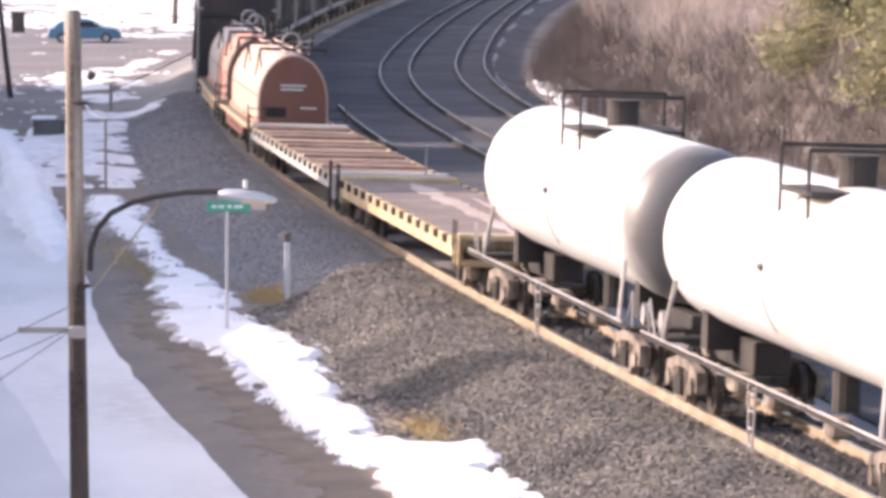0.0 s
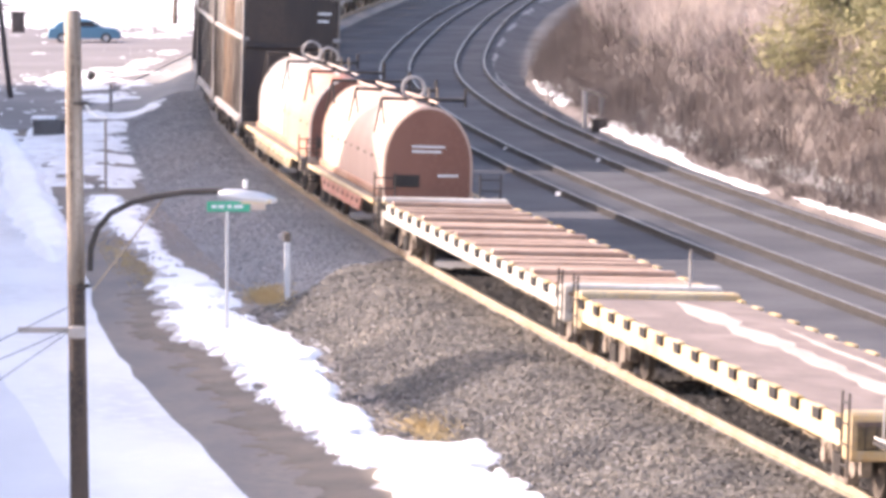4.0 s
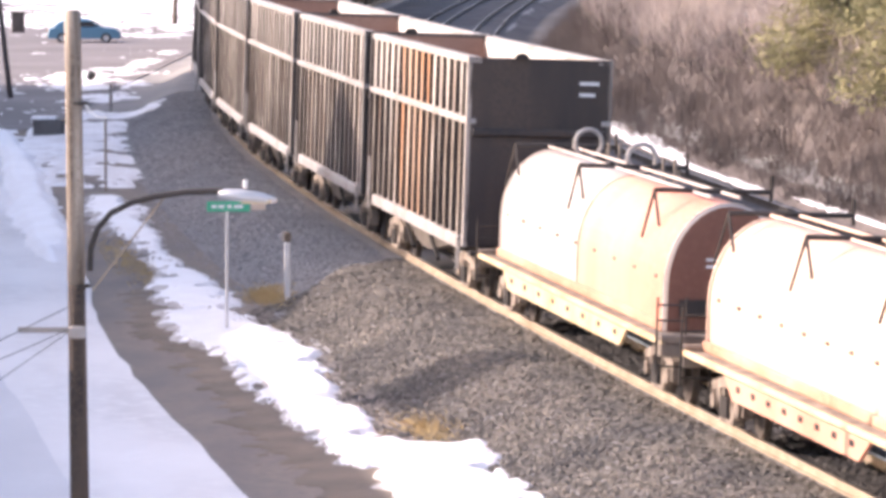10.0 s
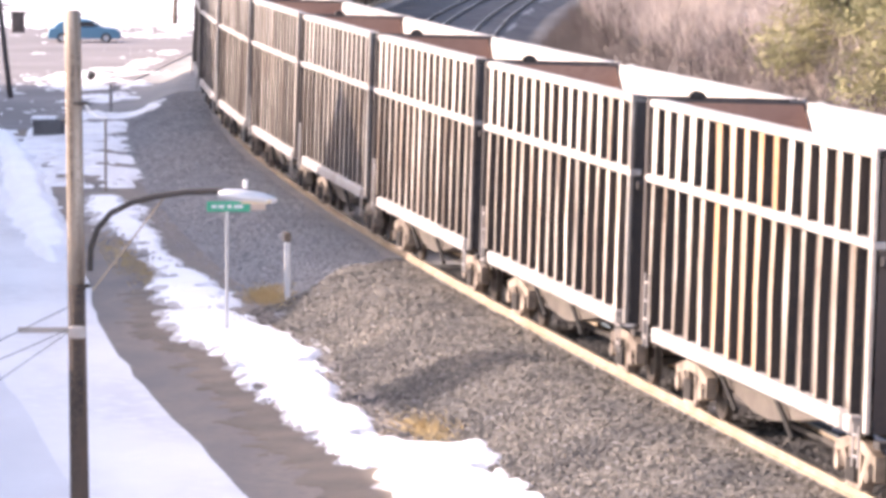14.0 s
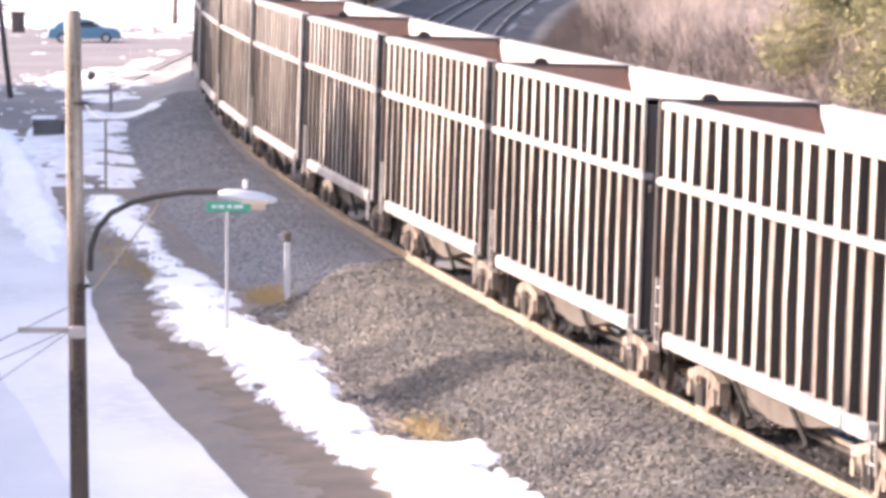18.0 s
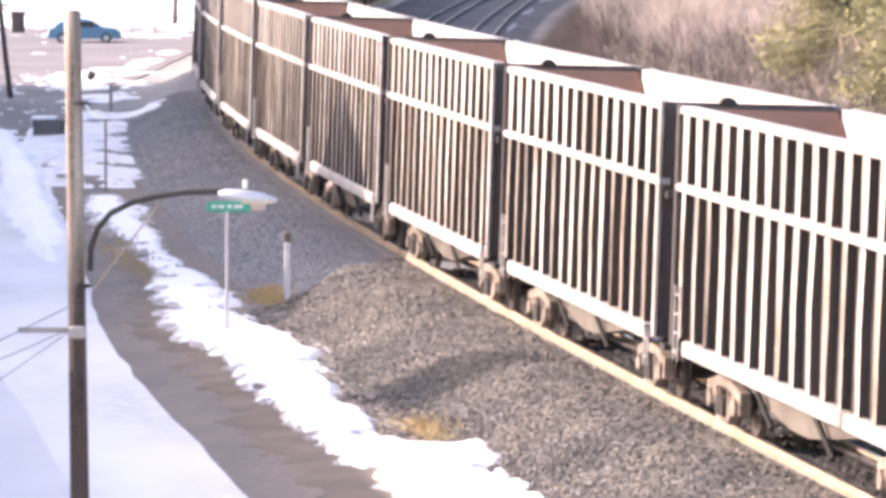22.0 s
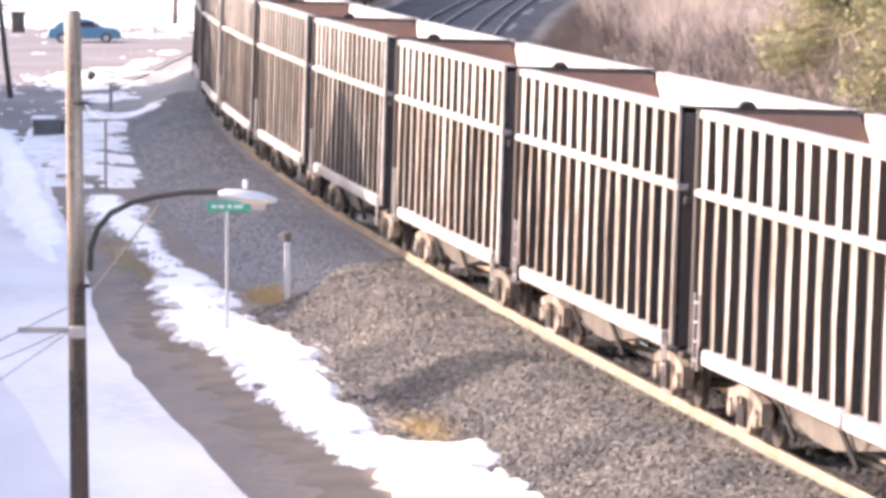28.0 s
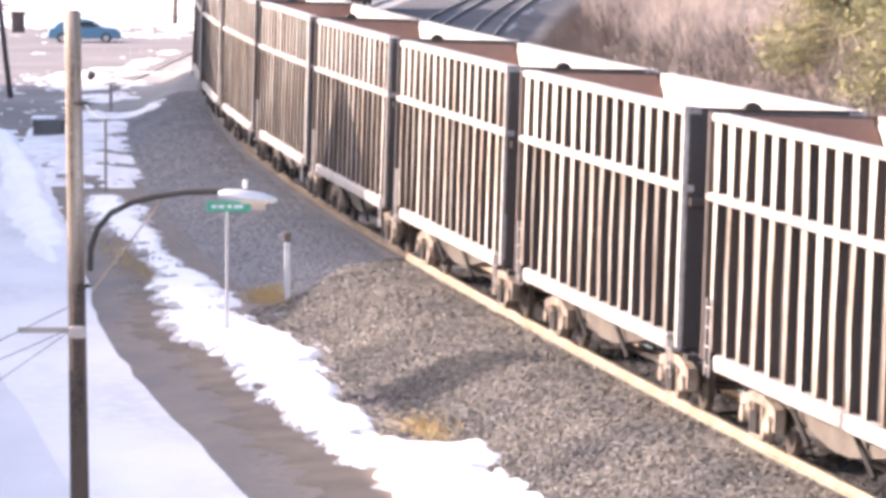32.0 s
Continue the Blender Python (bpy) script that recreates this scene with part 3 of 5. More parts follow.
def conifer(name, label, tall, wide, seed, needles=NEEDLE, bare=0.06, group="evergreens", dense=1.0, leaf=1.0):
    g = np.random.RandomState(seed)
    tree = thing(name, label, "tree", group)
    m = Mesh()
    for i in range(6):
        m.bar((0.05 * math.sin(i), 0.05 * math.cos(i), tall * i / 6 - 0.1 * (i == 0)), (0.05 * math.sin(i + 1), 0.05 * math.cos(i + 1), tall * (i + 1) / 6), 0.2 * (1 - i / 6.5), 8, r2=0.2 * (1 - (i + 1) / 6.5))
    part("trunk", m, BARK, tree)
    limbs, base, tip, rad = Mesh(), [], [], []
    nb = int(tall * 16 * dense)
    for i in range(nb):
        q = bare + (1 - bare) * (i + g.rand()) / nb
        z = tall * q
        a = i * 2.4 + g.randn() * 0.4
        l = wide * (1 - q) ** 0.75 * (0.6 + 0.55 * g.rand()) + 0.15
        end = np.array([math.cos(a) * l, math.sin(a) * l, z + l * (0.25 * q + 0.05 - 0.25 * (1 - q))])
        st = np.array([0, 0, z])
        limbs.bar(st, end, 0.035, 4, r2=0.01)
        k = int(26 + l * 34)
        for j in range(k):
            f = 0.2 + 0.85 * g.rand() ** 0.8
            b = st + (end - st) * f + g.randn(3) * np.array([0.14, 0.14, 0.1]) * (0.5 + 0.5 * l)
            dr = (end - st) / (l + 0.01) * 0.6 + g.randn(3) * 0.7
            base.append(b)
            tip.append(b + dr / np.linalg.norm(dr) * (0.16 + 0.2 * g.rand()) * leaf ** 0.5)
            rad.append((0.02 + 0.035 * g.rand()) * leaf)
    part("branchwork", limbs, BARK, tree)
    crown = new("crown", spikes(np.array(base), np.array(tip), np.array(rad), "crown", needles))
    crown.parent = tree
    return tree


def stand(ob, s, w, turn=0.0, sink=0.05):
    p = at(s, w, ground_z(s, w) - sink)
    ob.matrix_basis = Matrix.Translation(p) @ Matrix.Rotation(turn, 4, "Z")
    return ob


t1 = conifer("evergreen_tree", "yellow-green evergreen tree on the brushy hillside", 9.0, 2.6, 11, dense=1.3, leaf=0.65)
stand(t1, -55, 17.2)
t2 = conifer("evergreen_tree", "yellow-green evergreen tree on the brushy hillside", 8.2, 2.7, 12, dense=1.3, leaf=0.65)
stand(t2, -42, 16.9, 1.0)
for s, w, a in ((-60, 21.0, 2.0), (-46, 21.5, 4.0), (-33, 17.8, 0.5)):
    stand(copy_thing(t1, Matrix()), s, w, a)
def shade_house():
    """An unseen gabled house beyond the road, shaped so that its shade lies on the bed and climbs the passing cars."""
    e = Vector((to_sun.x, to_sun.y, 0)).normalized()
    mid = at(-29.5, -1.5, 0) + e * 20
    u = (at(-28, 0) - at(-31, 0)).normalized()
    u.z, mid.z = 0.0, 0.0
    house = thing("house", "unseen long gabled house added for its shade", "house")
    # gable inferred from its shadow; the long wings are added to spread the shade
    eaves = [(-112, 15.0), (-53, 14.7), (-47, 11.0), (-4.6, 10.15), (0, 13.3), (4.7, 11.6), (7.0, 10.1), (9.5, 8.4), (12.8, 7.35), (20, 6.05), (62, 6.15)]

    def spot(a, z, d):
        q = mid + u * a + e * d
        return (q.x, q.y, z)
    m = Mesh()
    outline = [(-112, -1.6)] + [(a, z - 0.15) for a, z in eaves] + [(62, -1.6)]
    n = len(outline)
    m.add([spot(a, z, d) for d in (0.3, 6) for a, z in outline],
          [tuple(range(n)), tuple(range(2 * n - 1, n - 1, -1))] + [(k, n + k, n + (k + 1) % n, (k + 1) % n) for k in range(n)])
    part("wall", m, SIDING, house)
    for (a, z), (b, y) in zip(eaves, eaves[1:]):
        m = Mesh()
        m.loft([[spot(a, z, 0), spot(a, z, 6.3), spot(a, z - 0.14, 6.3), spot(a, z - 0.14, 0)], [spot(b, y, 0), spot(b, y, 6.3), spot(b, y - 0.14, 6.3), spot(b, y - 0.14, 0)]])
        part("roof_slope", m, ROOFING, house)


shade_house()
# Unseen tree, added to throw a soft dark band across the ballast.
thin = conifer("pine_tree", "unseen thin pine added to shade the ballast", 14.4, 7.0, 33, bare=0.86, dense=0.5, leaf=1.5)
thin.matrix_basis = Matrix.Translation(at(1.6, -2.6, -1.4) + Vector((to_sun.x, to_sun.y, 0)) / to_sun.z * 12.9)


def utility_pole():
    x, y, zb = -5.4, 70.0, ground_z(21, -11.2)
    pole = thing("utility_pole", "weathered wooden utility pole with street lamp arm", "pole", at=pose(x, y, zb))
    n = 14
    top = 8.99 + (441 - 14) / 119.7 - 70 * 0.0788 - zb
    cut = 0.52                                        # below this the shaft is darker

    def ring(q, shrink=1.0):
        rr = (0.145 - 0.025 * q) * shrink
        return [(-0.075 * q + rr * math.cos(2 * math.pi * k / n), rr * math.sin(2 * math.pi * k / n), -0.1 + (top + 0.1) * q) for k in range(n)]
    part("shaft_butt", Mesh().loft([ring(cut * i / 5) for i in range(6)]), DARK_POLE, pole, "dark lower shaft", smooth=True)
    part("shaft", Mesh().loft([ring(cut + (1 - cut) * i / 5) for i in range(6)] + [ring(1.004, 0.5)]), POLEWOOD, pole, "pale weathered upper shaft", smooth=True)
    zz = lambda py: 9.055 - 70 * 0.0788 + (441 - py) / 119.7 - zb
    xx = lambda px: (px - 784) / 119.7 - x
    arm = part("lamp_arm", Mesh().pipe([(xx(px), -0.12, zz(py)) for px, py in ((158, 480), (160, 440), (172, 405), (195, 378), (230, 360), (275, 348), (330, 340), (395, 338))], 0.045, 8), DARK, pole, "dark curved steel arm")
    hd = Mesh()
    hx0, hx1 = xx(385), xx(490)
    rg = []
    for i, (q, wd, up, dn) in enumerate(((0, 0.05, 0.03, 0.04), (0.08, 0.1, 0.07, 0.06), (0.4, 0.17, 0.09, 0.1), (0.8, 0.16, 0.06, 0.1), (1.0, 0.06, 0.0, 0.06))):
        xq = hx0 + (hx1 - hx0) * q
        zc = zz(342) - 0.08 * q
        rg.append([(xq, -0.12 + wd * math.cos(2 * math.pi * k / 12), zc + (up if math.sin(2 * math.pi * k / 12) > 0 else dn) * math.sin(2 * math.pi * k / 12)) for k in range(12)])
    hd.loft(rg)
    head = part("lamp_head", hd, GALV, arm, "grey cobra-head street lamp", smooth=True)
    part("photocell", Mesh().bar((xx(434), -0.12, zz(333)), (xx(434), -0.12, zz(318)), 0.035, 10), WHITE, head)
    part("lamp_lens", Mesh().box(hx0 + 0.35, hx1 - 0.08, -0.24, 0.0, zz(360), zz(351), chamfer=0.02), LENS, head, "yellowed lamp lens")
    part("stay_rod", Mesh().bar((xx(162), -0.12, zz(515)), (xx(290), -0.12, zz(350)), 0.013, 6), RUSTRAIL, pole)
    part("cross_bar", Mesh().box(xx(30), xx(150), -0.19, -0.14, zz(590), zz(580)), CHORD, pole, "pale bracket bar")
    part("bracket", Mesh().box(xx(122), xx(150), -0.22, -0.1, zz(600), zz(578), chamfer=0.02), CHORD, pole)
    part("insulator", Mesh().bar((xx(158), -0.05, zz(140)), (xx(166), -0.05, zz(128)), 0.055, 10), DARK, pole)
    part("cable_loop", Mesh().pipe([(xx(152), -0.1, zz(185)), (xx(160), -0.1, zz(198)), (xx(174), -0.1, zz(207)), (xx(190), -0.1, zz(209))], 0.016, 6), WHITE, pole)
    for py in (180, 505):
        part("band", Mesh().bar((xx(140), 0, zz(py)), (xx(140), 0, zz(py + 6)), 0.15, 14), DARK, pole)
    for k, (a, b) in enumerate((((118, 585), (-40, 640)), ((118, 590), (-40, 690)), ((118, 545), (-40, 610)))):
        part("wire", Mesh().bar((xx(a[0]), -0.16, zz(a[1])), (xx(b[0]), -2.0, zz(b[1])), 0.007, 5), DARK, pole)
    return pole


utility_pole()


def street_sign():
    p = at(-13.5, -5.88, ground_z(-13.5, -5.88))
    ob = thing("street_sign", "green street name sign on a thin steel post", "sign", at=Matrix.Translation(p))
    k = p.y / 8377.998
    part("post", Mesh().bar((0, 0, -0.05), (0.02, 0, 235 * k), 0.035, 8), GALV, ob)
    b = part("sign_blade", Mesh().box(-34 * k, 42 * k, -0.06, -0.035, 218 * k, 236 * k, chamfer=0.01), GREENP, ob)
    for x0, x1 in ((-26, -17), (-14, -3), (2, 10), (14, 30)):
        part("lettering", Mesh().box(x0 * k, x1 * k, -0.068, -0.064, 224 * k, 230 * k), WHITE, b)
    part("sign_blade", Mesh().box(44 * k, 70 * k, -0.05, -0.03, 221 * k, 237 * k, chamfer=0.01), TAN, ob, "faded tan sign blade")


street_sign()


def marker_post():
    p = at(-19.5, -3.83, ground_z(-19.5, -3.83))
    ob = thing("marker_post", "white marker post with a dark rusty top", "post", at=Matrix.Translation(p))
    part("shaft", Mesh().box(-0.065, 0.065, -0.065, 0.065, -0.05, 1.35, chamfer=0.015), WHITE, ob)
    part("cap", Mesh().box(-0.085, 0.085, -0.085, 0.085, 1.35, 1.58, chamfer=0.03), TRUCKM, ob, "rusty dark cap")


marker_post()
for s, w, h, r in ((-61, -5.7, 2.3, 0.04), (-111, -5.1, 1.2, 0.07)):
    p = at(s, w, ground_z(s, w))
    ob = thing("stake", "thin weathered stake in the gravel", "post", "stakes", at=Matrix.Translation(p))
    part("shaft", Mesh().bar((0, 0, -0.05), (0, 0, h), r, 8), POLEWOOD if r < 0.05 else CHORD, ob)

far_pole = thing("far_pole", "leaning dark wooden utility pole beside the lot", "pole", at=pose(-20.0, 219.0, -1.3))
part("shaft", Mesh().bar((0, 0, -0.1), (-1.1, 0, 10.0), 0.13, 10, r2=0.1), DARKWOOD, far_pole)
block = thing("concrete_block", "dark stained concrete block half in snow", "block", at=pose(-15.5, 186.0, -1.35))
part("body", Mesh().box(-0.6, 0.6, -0.5, 0.5, 0, 0.85, chamfer=0.06), CONCRETE, block)
part("cap", Mesh().box(-0.66, 0.3, -0.55, 0.55, 0.85, 0.95, chamfer=0.03), SNOW, block, "snow on the block's top")
bin_ob = thing("refuse_bin", "dark brown refuse bin at the lot's edge", "bin", at=pose(-27.9, 311.0, -1.3))
part("body", Mesh().box(-0.4, 0.4, -0.4, 0.4, 0, 1.3, chamfer=0.05), DARKWOOD, bin_ob)
part("lid", Mesh().box(-0.45, 0.45, -0.45, 0.45, 1.3, 1.42, chamfer=0.04), DARK, bin_ob)


def bare_tree(x, y, zb, tall, seed):
    g = random.Random(seed)
    ob = thing("bare_tree", "leafless grey tree beside the lot", "tree", "bare trees", at=pose(x, y, zb))
    m, tw = Mesh(), Mesh()
    m.bar((0, 0, -0.1), (0.1, 0, tall * 0.35), 0.2, 9, r2=0.15)
    for i in range(9):
        a = i * 2.4
        b = Vector((0.1, 0, tall * (0.22 + 0.02 * i)))
        e = b + Vector((math.cos(a) * tall * 0.2, math.sin(a) * tall * 0.2, tall * (0.35 + 0.2 * g.random())))
        m.bar(b, e, 0.08, 6, r2=0.03)
        for j in range(16):
            q = b.lerp(e, 0.3 + 0.7 * g.random())
            f = q + Vector((g.uniform(-1, 1), g.uniform(-1, 1), g.uniform(0.2, 1.4))) * (tall / 8)
            tw.bar(q, f, 0.03, 4, r2=0.012)
            for r in range(4):
                v = q.lerp(f, 0.3 + 0.7 * g.random())
                tw.bar(v, v + Vector((g.uniform(-0.6, 0.6), g.uniform(-0.6, 0.6), g.uniform(0.1, 0.8))) * (tall / 8), 0.018, 3, r2=0.008)
    part("trunk", m, BARK, ob)
    part("twig_mass", tw, TWIG, ob)


bare_tree(-18.6, 328.0, -1.3, 7.0, 1)
bare_tree(-17.2, 334.0, -1.3, 6.0, 2)


def parked_car():
    car = thing("parked_car", "blue hatchback car parked in the snowy lot", "car", at=pose(-22.2, 293.0, -1.28, 0, 0, 184))
    L, Wd = 2.25, 0.86
    body = [(-L, 0.42), (-L + 0.05, 0.72), (-L + 0.35, 0.9), (-0.95, 0.98), (L - 0.75, 1.0), (L - 0.1, 0.92), (L, 0.6), (L - 0.05, 0.3), (-L + 0.1, 0.28)]
    ring = lambda y, q: [(x * (1 - 0.02 * q), y, z - (0.05 * q if z > 0.8 else 0)) for x, z in body]
    part("body", Mesh().loft([ring(-Wd, 1), ring(-Wd + 0.08, 0), ring(Wd - 0.08, 0), ring(Wd, 1)]), BLUECAR, car)
    cab = [(-1.15, 0.96), (-0.45, 1.42), (-0.1, 1.5), (1.0, 1.48), (1.55, 1.3), (1.9, 0.96)]
    c = part("cabin", Mesh().loft([[(x, y, z if z < 1.2 else z - d) for x, z in cab] for y, d in ((-0.78, 0.1), (-0.66, 0.0), (0.66, 0.0), (0.78, 0.1))]), BLUECAR, car)
    for y in (-0.79, 0.79):
        for a, b in ((-0.85, 0.2), (0.28, 1.2)):
            part("side_window", Mesh().prism([(a, 1.02), (b, 1.02), (b - 0.02, 1.34), (a + 0.4 if a < 0 else a, 1.34)], y - 0.012, y + 0.012), GLASS, c, "dark side window")
    part("windscreen", Mesh().add([(-1.16, -0.6, 1.0), (-1.16, 0.6, 1.0), (-0.5, 0.56, 1.4), (-0.5, -0.56, 1.4), (-1.14, -0.6, 0.98), (-1.14, 0.6, 0.98), (-0.48, 0.56, 1.38), (-0.48, -0.56, 1.38)], [(0, 1, 2, 3), (7, 6, 5, 4), (0, 4, 5, 1), (1, 5, 6, 2), (2, 6, 7, 3), (3, 7, 4, 0)]), GLASS, c)
    for x in (-1.35, 1.35):
        for y in (-0.8, 0.8):
            w = part("wheel", Mesh().bar((x, y - 0.1, 0.32), (x, y + 0.1, 0.32), 0.32, 18), TYRE, car)
            part("rim", Mesh().bar((x, y - 0.11, 0.32), (x, y + 0.11, 0.32), 0.19, 12), GALV, w)
    for y in (-0.6, 0.6):
        part("headlight", Mesh().box(-L + 0.0, -L + 0.2, y - 0.15, y + 0.15, 0.62, 0.76, chamfer=0.03), WHITE, car)
        part("tail_light", Mesh().box(L - 0.12, L + 0.0, y - 0.12, y + 0.12, 0.7, 0.9, chamfer=0.03), REDP, car)
    part("bumper", Mesh().box(-L - 0.04, -L + 0.15, -0.8, 0.8, 0.32, 0.52, chamfer=0.04), DARK, car)
    part("bumper", Mesh().box(L - 0.15, L + 0.04, -0.8, 0.8, 0.32, 0.52, chamfer=0.04), DARK, car)


parked_car()


def line_side_frame():
    p = at(-87, 13.2, ground_z(-87, 13.2))
    ob = thing("line_side_frame", "weathered timber frame with sloping beam by the tracks", "frame", at=Matrix.Translation(p))
    for x in (-0.12, 0.52):
        part("post", Mesh().box(x - 0.09, x + 0.09, -0.09, 0.09, -0.1, 1.5 - 0.35 * x, chamfer=0.015), CHORD, ob)
    m = Mesh().prism([(-0.3, 1.52), (0.75, 1.15), (0.75, 1.27), (-0.3, 1.64)], -0.12, 0.12)
    part("beam", m, POLEWOOD, ob)
    box = thing("relay_case", "dark low equipment case by the tracks", "case", at=Matrix.Translation(at(-84, 13.3, ground_z(-84, 13.3))))
    part("body", Mesh().box(-0.3, 0.3, -0.3, 0.3, 0, 0.5, chamfer=0.03), DARK, box)
    part("lid", Mesh().box(-0.33, 0.33, -0.33, 0.33, 0.5, 0.56, chamfer=0.02), DARK, box)
    q = thing("stake", "short pale stake beside the snow at the hill", "post", "stakes", at=Matrix.Translation(at(-106, 13.3, ground_z(-106, 13.3))))
    part("shaft", Mesh().bar((0, 0, -0.05), (0, 0, 1.0), 0.06, 8), CHORD, q)


line_side_frame()


def ballast(name, count, s_span, w_span, size, seed, mat=STONE, old=False):
    """Loose crushed stones, each an uneven little block."""
    g = np.random.RandomState(seed)
    corners = np.array([[-1, -1, -1], [1, -1, -1], [1, 1, -1], [-1, 1, -1], [-1, -1, 1], [1, -1, 1], [1, 1, 1], [-1, 1, 1]], float)
    quads = np.array([(3, 2, 1, 0), (4, 5, 6, 7), (0, 1, 5, 4), (1, 2, 6, 5), (2, 3, 7, 6), (3, 0, 4, 7)])
    vs, fs = [], []
    k = 0
    while k < count:
        s = s_span[0] + (s_span[1] - s_span[0]) * g.rand()
        w = w_span[0] + (w_span[1] - w_span[0]) * g.rand()
        # the two kinds of stone part along the edge of the house's shade
        if (s < -19.8 - 1.0 * (w + 3.0) + 1.5 * noise.noise(Vector((w * 0.8, 2.0, seed)))) != old:
            k += 1
            continue
        if w < -4.5 + 0.7 * noise.noise(Vector((s * 0.35, 14.6, 0.5))) and g.rand() < 0.8:
            k += 1
            continue
        p = np.array(at(s, w, ground_z(s, w)))
        r = size * (0.55 + 0.8 * g.rand())
        a = g.rand() * 6.28
        c = corners * (np.array([1.0, 0.7, 0.55]) * r) * (0.65 + 0.5 * g.rand(8, 1))
        ca, sa, tl = math.cos(a), math.sin(a), g.randn() * 0.5
        c = c @ np.array([[ca, sa, 0], [-sa, ca, 0], [0, 0, 1]]) @ np.array([[1, 0, 0], [0, math.cos(tl), math.sin(tl)], [0, -math.sin(tl), math.cos(tl)]])
        vs.append(c + p + np.array([0, 0, r * 0.2]))
        fs.append(quads + 8 * (len(vs) - 1))
        k += 1
    me = bpy.data.meshes.new(name)
    me.from_pydata(np.concatenate(vs).tolist(), [], np.concatenate(fs).tolist())
    me.materials.append(mat)
    me.update()
    return tagged(new(name, me), "fine grey ballast stones toned for the house shade" if old else "loose crushed grey and tan ballast stones", "ballast", kind="stuff")


ballast("ballast", 52000, (-25, 30), (-5.4, -0.79), 0.046, 4)
ballast("old_ballast", 44000, (-112, -10), (-4.9, -1.0), 0.026, 6, SHADE_STONE, True)
# darker stones between the rails
ballast("ballast", 9000, (-19, 34), (-0.6, 1.3), 0.055, 5, DARK_STONE)


def grass(name, spots, seed):
    g = np.random.RandomState(seed)
    base, tip = [], []
    for s0, w0, ls, lw, n in spots:
        for i in range(n):
            s, w = s0 + ls * g.randn() * 0.5, w0 + lw * g.randn() * 0.5
            b = np.array(at(s, w, ground_z(s, w) + 0.0))
            base.append(b)
            tip.append(b + np.array([g.randn() * 0.12, g.randn() * 0.12, 0.05 + 0.1 * g.rand()]))
    return tagged(new(name, spikes(np.array(base), np.array(tip), np.full(len(base), 0.012), name, GRASS)), "tufts of dry yellow-brown grass", "grass", kind="stuff")


grass("dry_grass", [(-21, -4.15, 2.2, 0.45, 700), (6.5, -4.4, 2.2, 0.45, 420), (-30, -6.3, 6, 0.5, 250), (-36, -6.6, 7, 0.5, 250)], 8)


def tie_row(c, s0, s1, name="ties"):
    m = Mesh()
    for s in steps(s0, s1, 0.62):
        h = on_line(s)[2]
        a, b = Vector((math.cos(h), math.sin(h), 0)) * 0.11, Vector((-math.sin(h), math.cos(h), 0)) * 1.2
        p = at(s, c, 0)
        q = [p - a - b, p + a - b, p + a + b, p - a + b]
        m.loft([[v + Vector((0, 0, -0.3)) for v in q], [v + Vector((0, 0, -0.226)) for v in q]])
    return tagged(part(name, m, TIE), "row of dark timber ties under the rails", "ties", kind="stuff")


tie_row(0, -60, 40)


# ---- the train ----
WHEEL_R = 0.43


def truck_parts(owner, x, label="", mat=TRUCKM):
    """A two-axle truck under the car at x: side frames, bolster and wheelsets."""
    bogie = part("truck", Mesh().box(x - 0.2, x + 0.2, -1.0, 1.0, 0.42, 0.62, chamfer=0.03), mat, owner, "dusty cast steel truck")
    for y in (-1.03, 1.03):
        y0, y1 = y - 0.08, y + 0.08
        m = Mesh()
        m.prism([(x - 1.18, 0.6), (x - 0.7, 0.66), (x - 0.36, 0.74), (x + 0.36, 0.74), (x + 0.7, 0.66), (x + 1.18, 0.6), (x + 1.16, 0.76), (x + 0.8, 0.82), (x + 0.42, 0.9), (x - 0.42, 0.9), (x - 0.8, 0.82), (x - 1.16, 0.76)], y0, y1)
        for k in (-1, 1):
            m.prism([(x + k * 0.7, 0.66), (x + k * 0.56, 0.68), (x + k * 0.3, 0.3), (x + k * 0.42, 0.22)][::k], y0, y1)
            m.prism([(x + k * 0.34, 0.24), (x + k * 0.34, 0.78), (x + k * 0.25, 0.78), (x + k * 0.25, 0.24)][::k], y0, y1)
            for q in (0.7, 1.06):
                m.box(*sorted((x + k * q, x + k * (q + 0.1))), y0, y1, 0.4, 0.64)
            m.bar((x + k * 0.88, y - 0.13, 0.47), (x + k * 0.88, y + 0.13, 0.47), 0.13, 12)
        m.box(x - 0.44, x + 0.44, y0 - 0.02, y1 + 0.02, 0.17, 0.26, chamfer=0.02)
        part("side_frame", m, mat, bogie)
        sp = Mesh()
        for dx in (-0.17, 0.0, 0.17):
            sp.bar((x + dx, y - 0.1 * (1 if y < 0 else -1), 0.28), (x + dx, y - 0.1 * (1 if y < 0 else -1), 0.6), 0.07, 8)
        part("spring", sp, DARK, bogie)
    for dx in (-0.88, 0.88):
        m = Mesh()
        m.wheel((0, -0.72, 0), WHEEL_R, 0.12)
        m.wheel((0, 0.72, 0), WHEEL_R, -0.12)
        m.bar((0, -0.8, 0), (0, 0.8, 0), 0.08, 8)
        part("wheelset", m, [WHEELM], bogie, at=pose(x + dx, 0, 0.46))
    return bogie


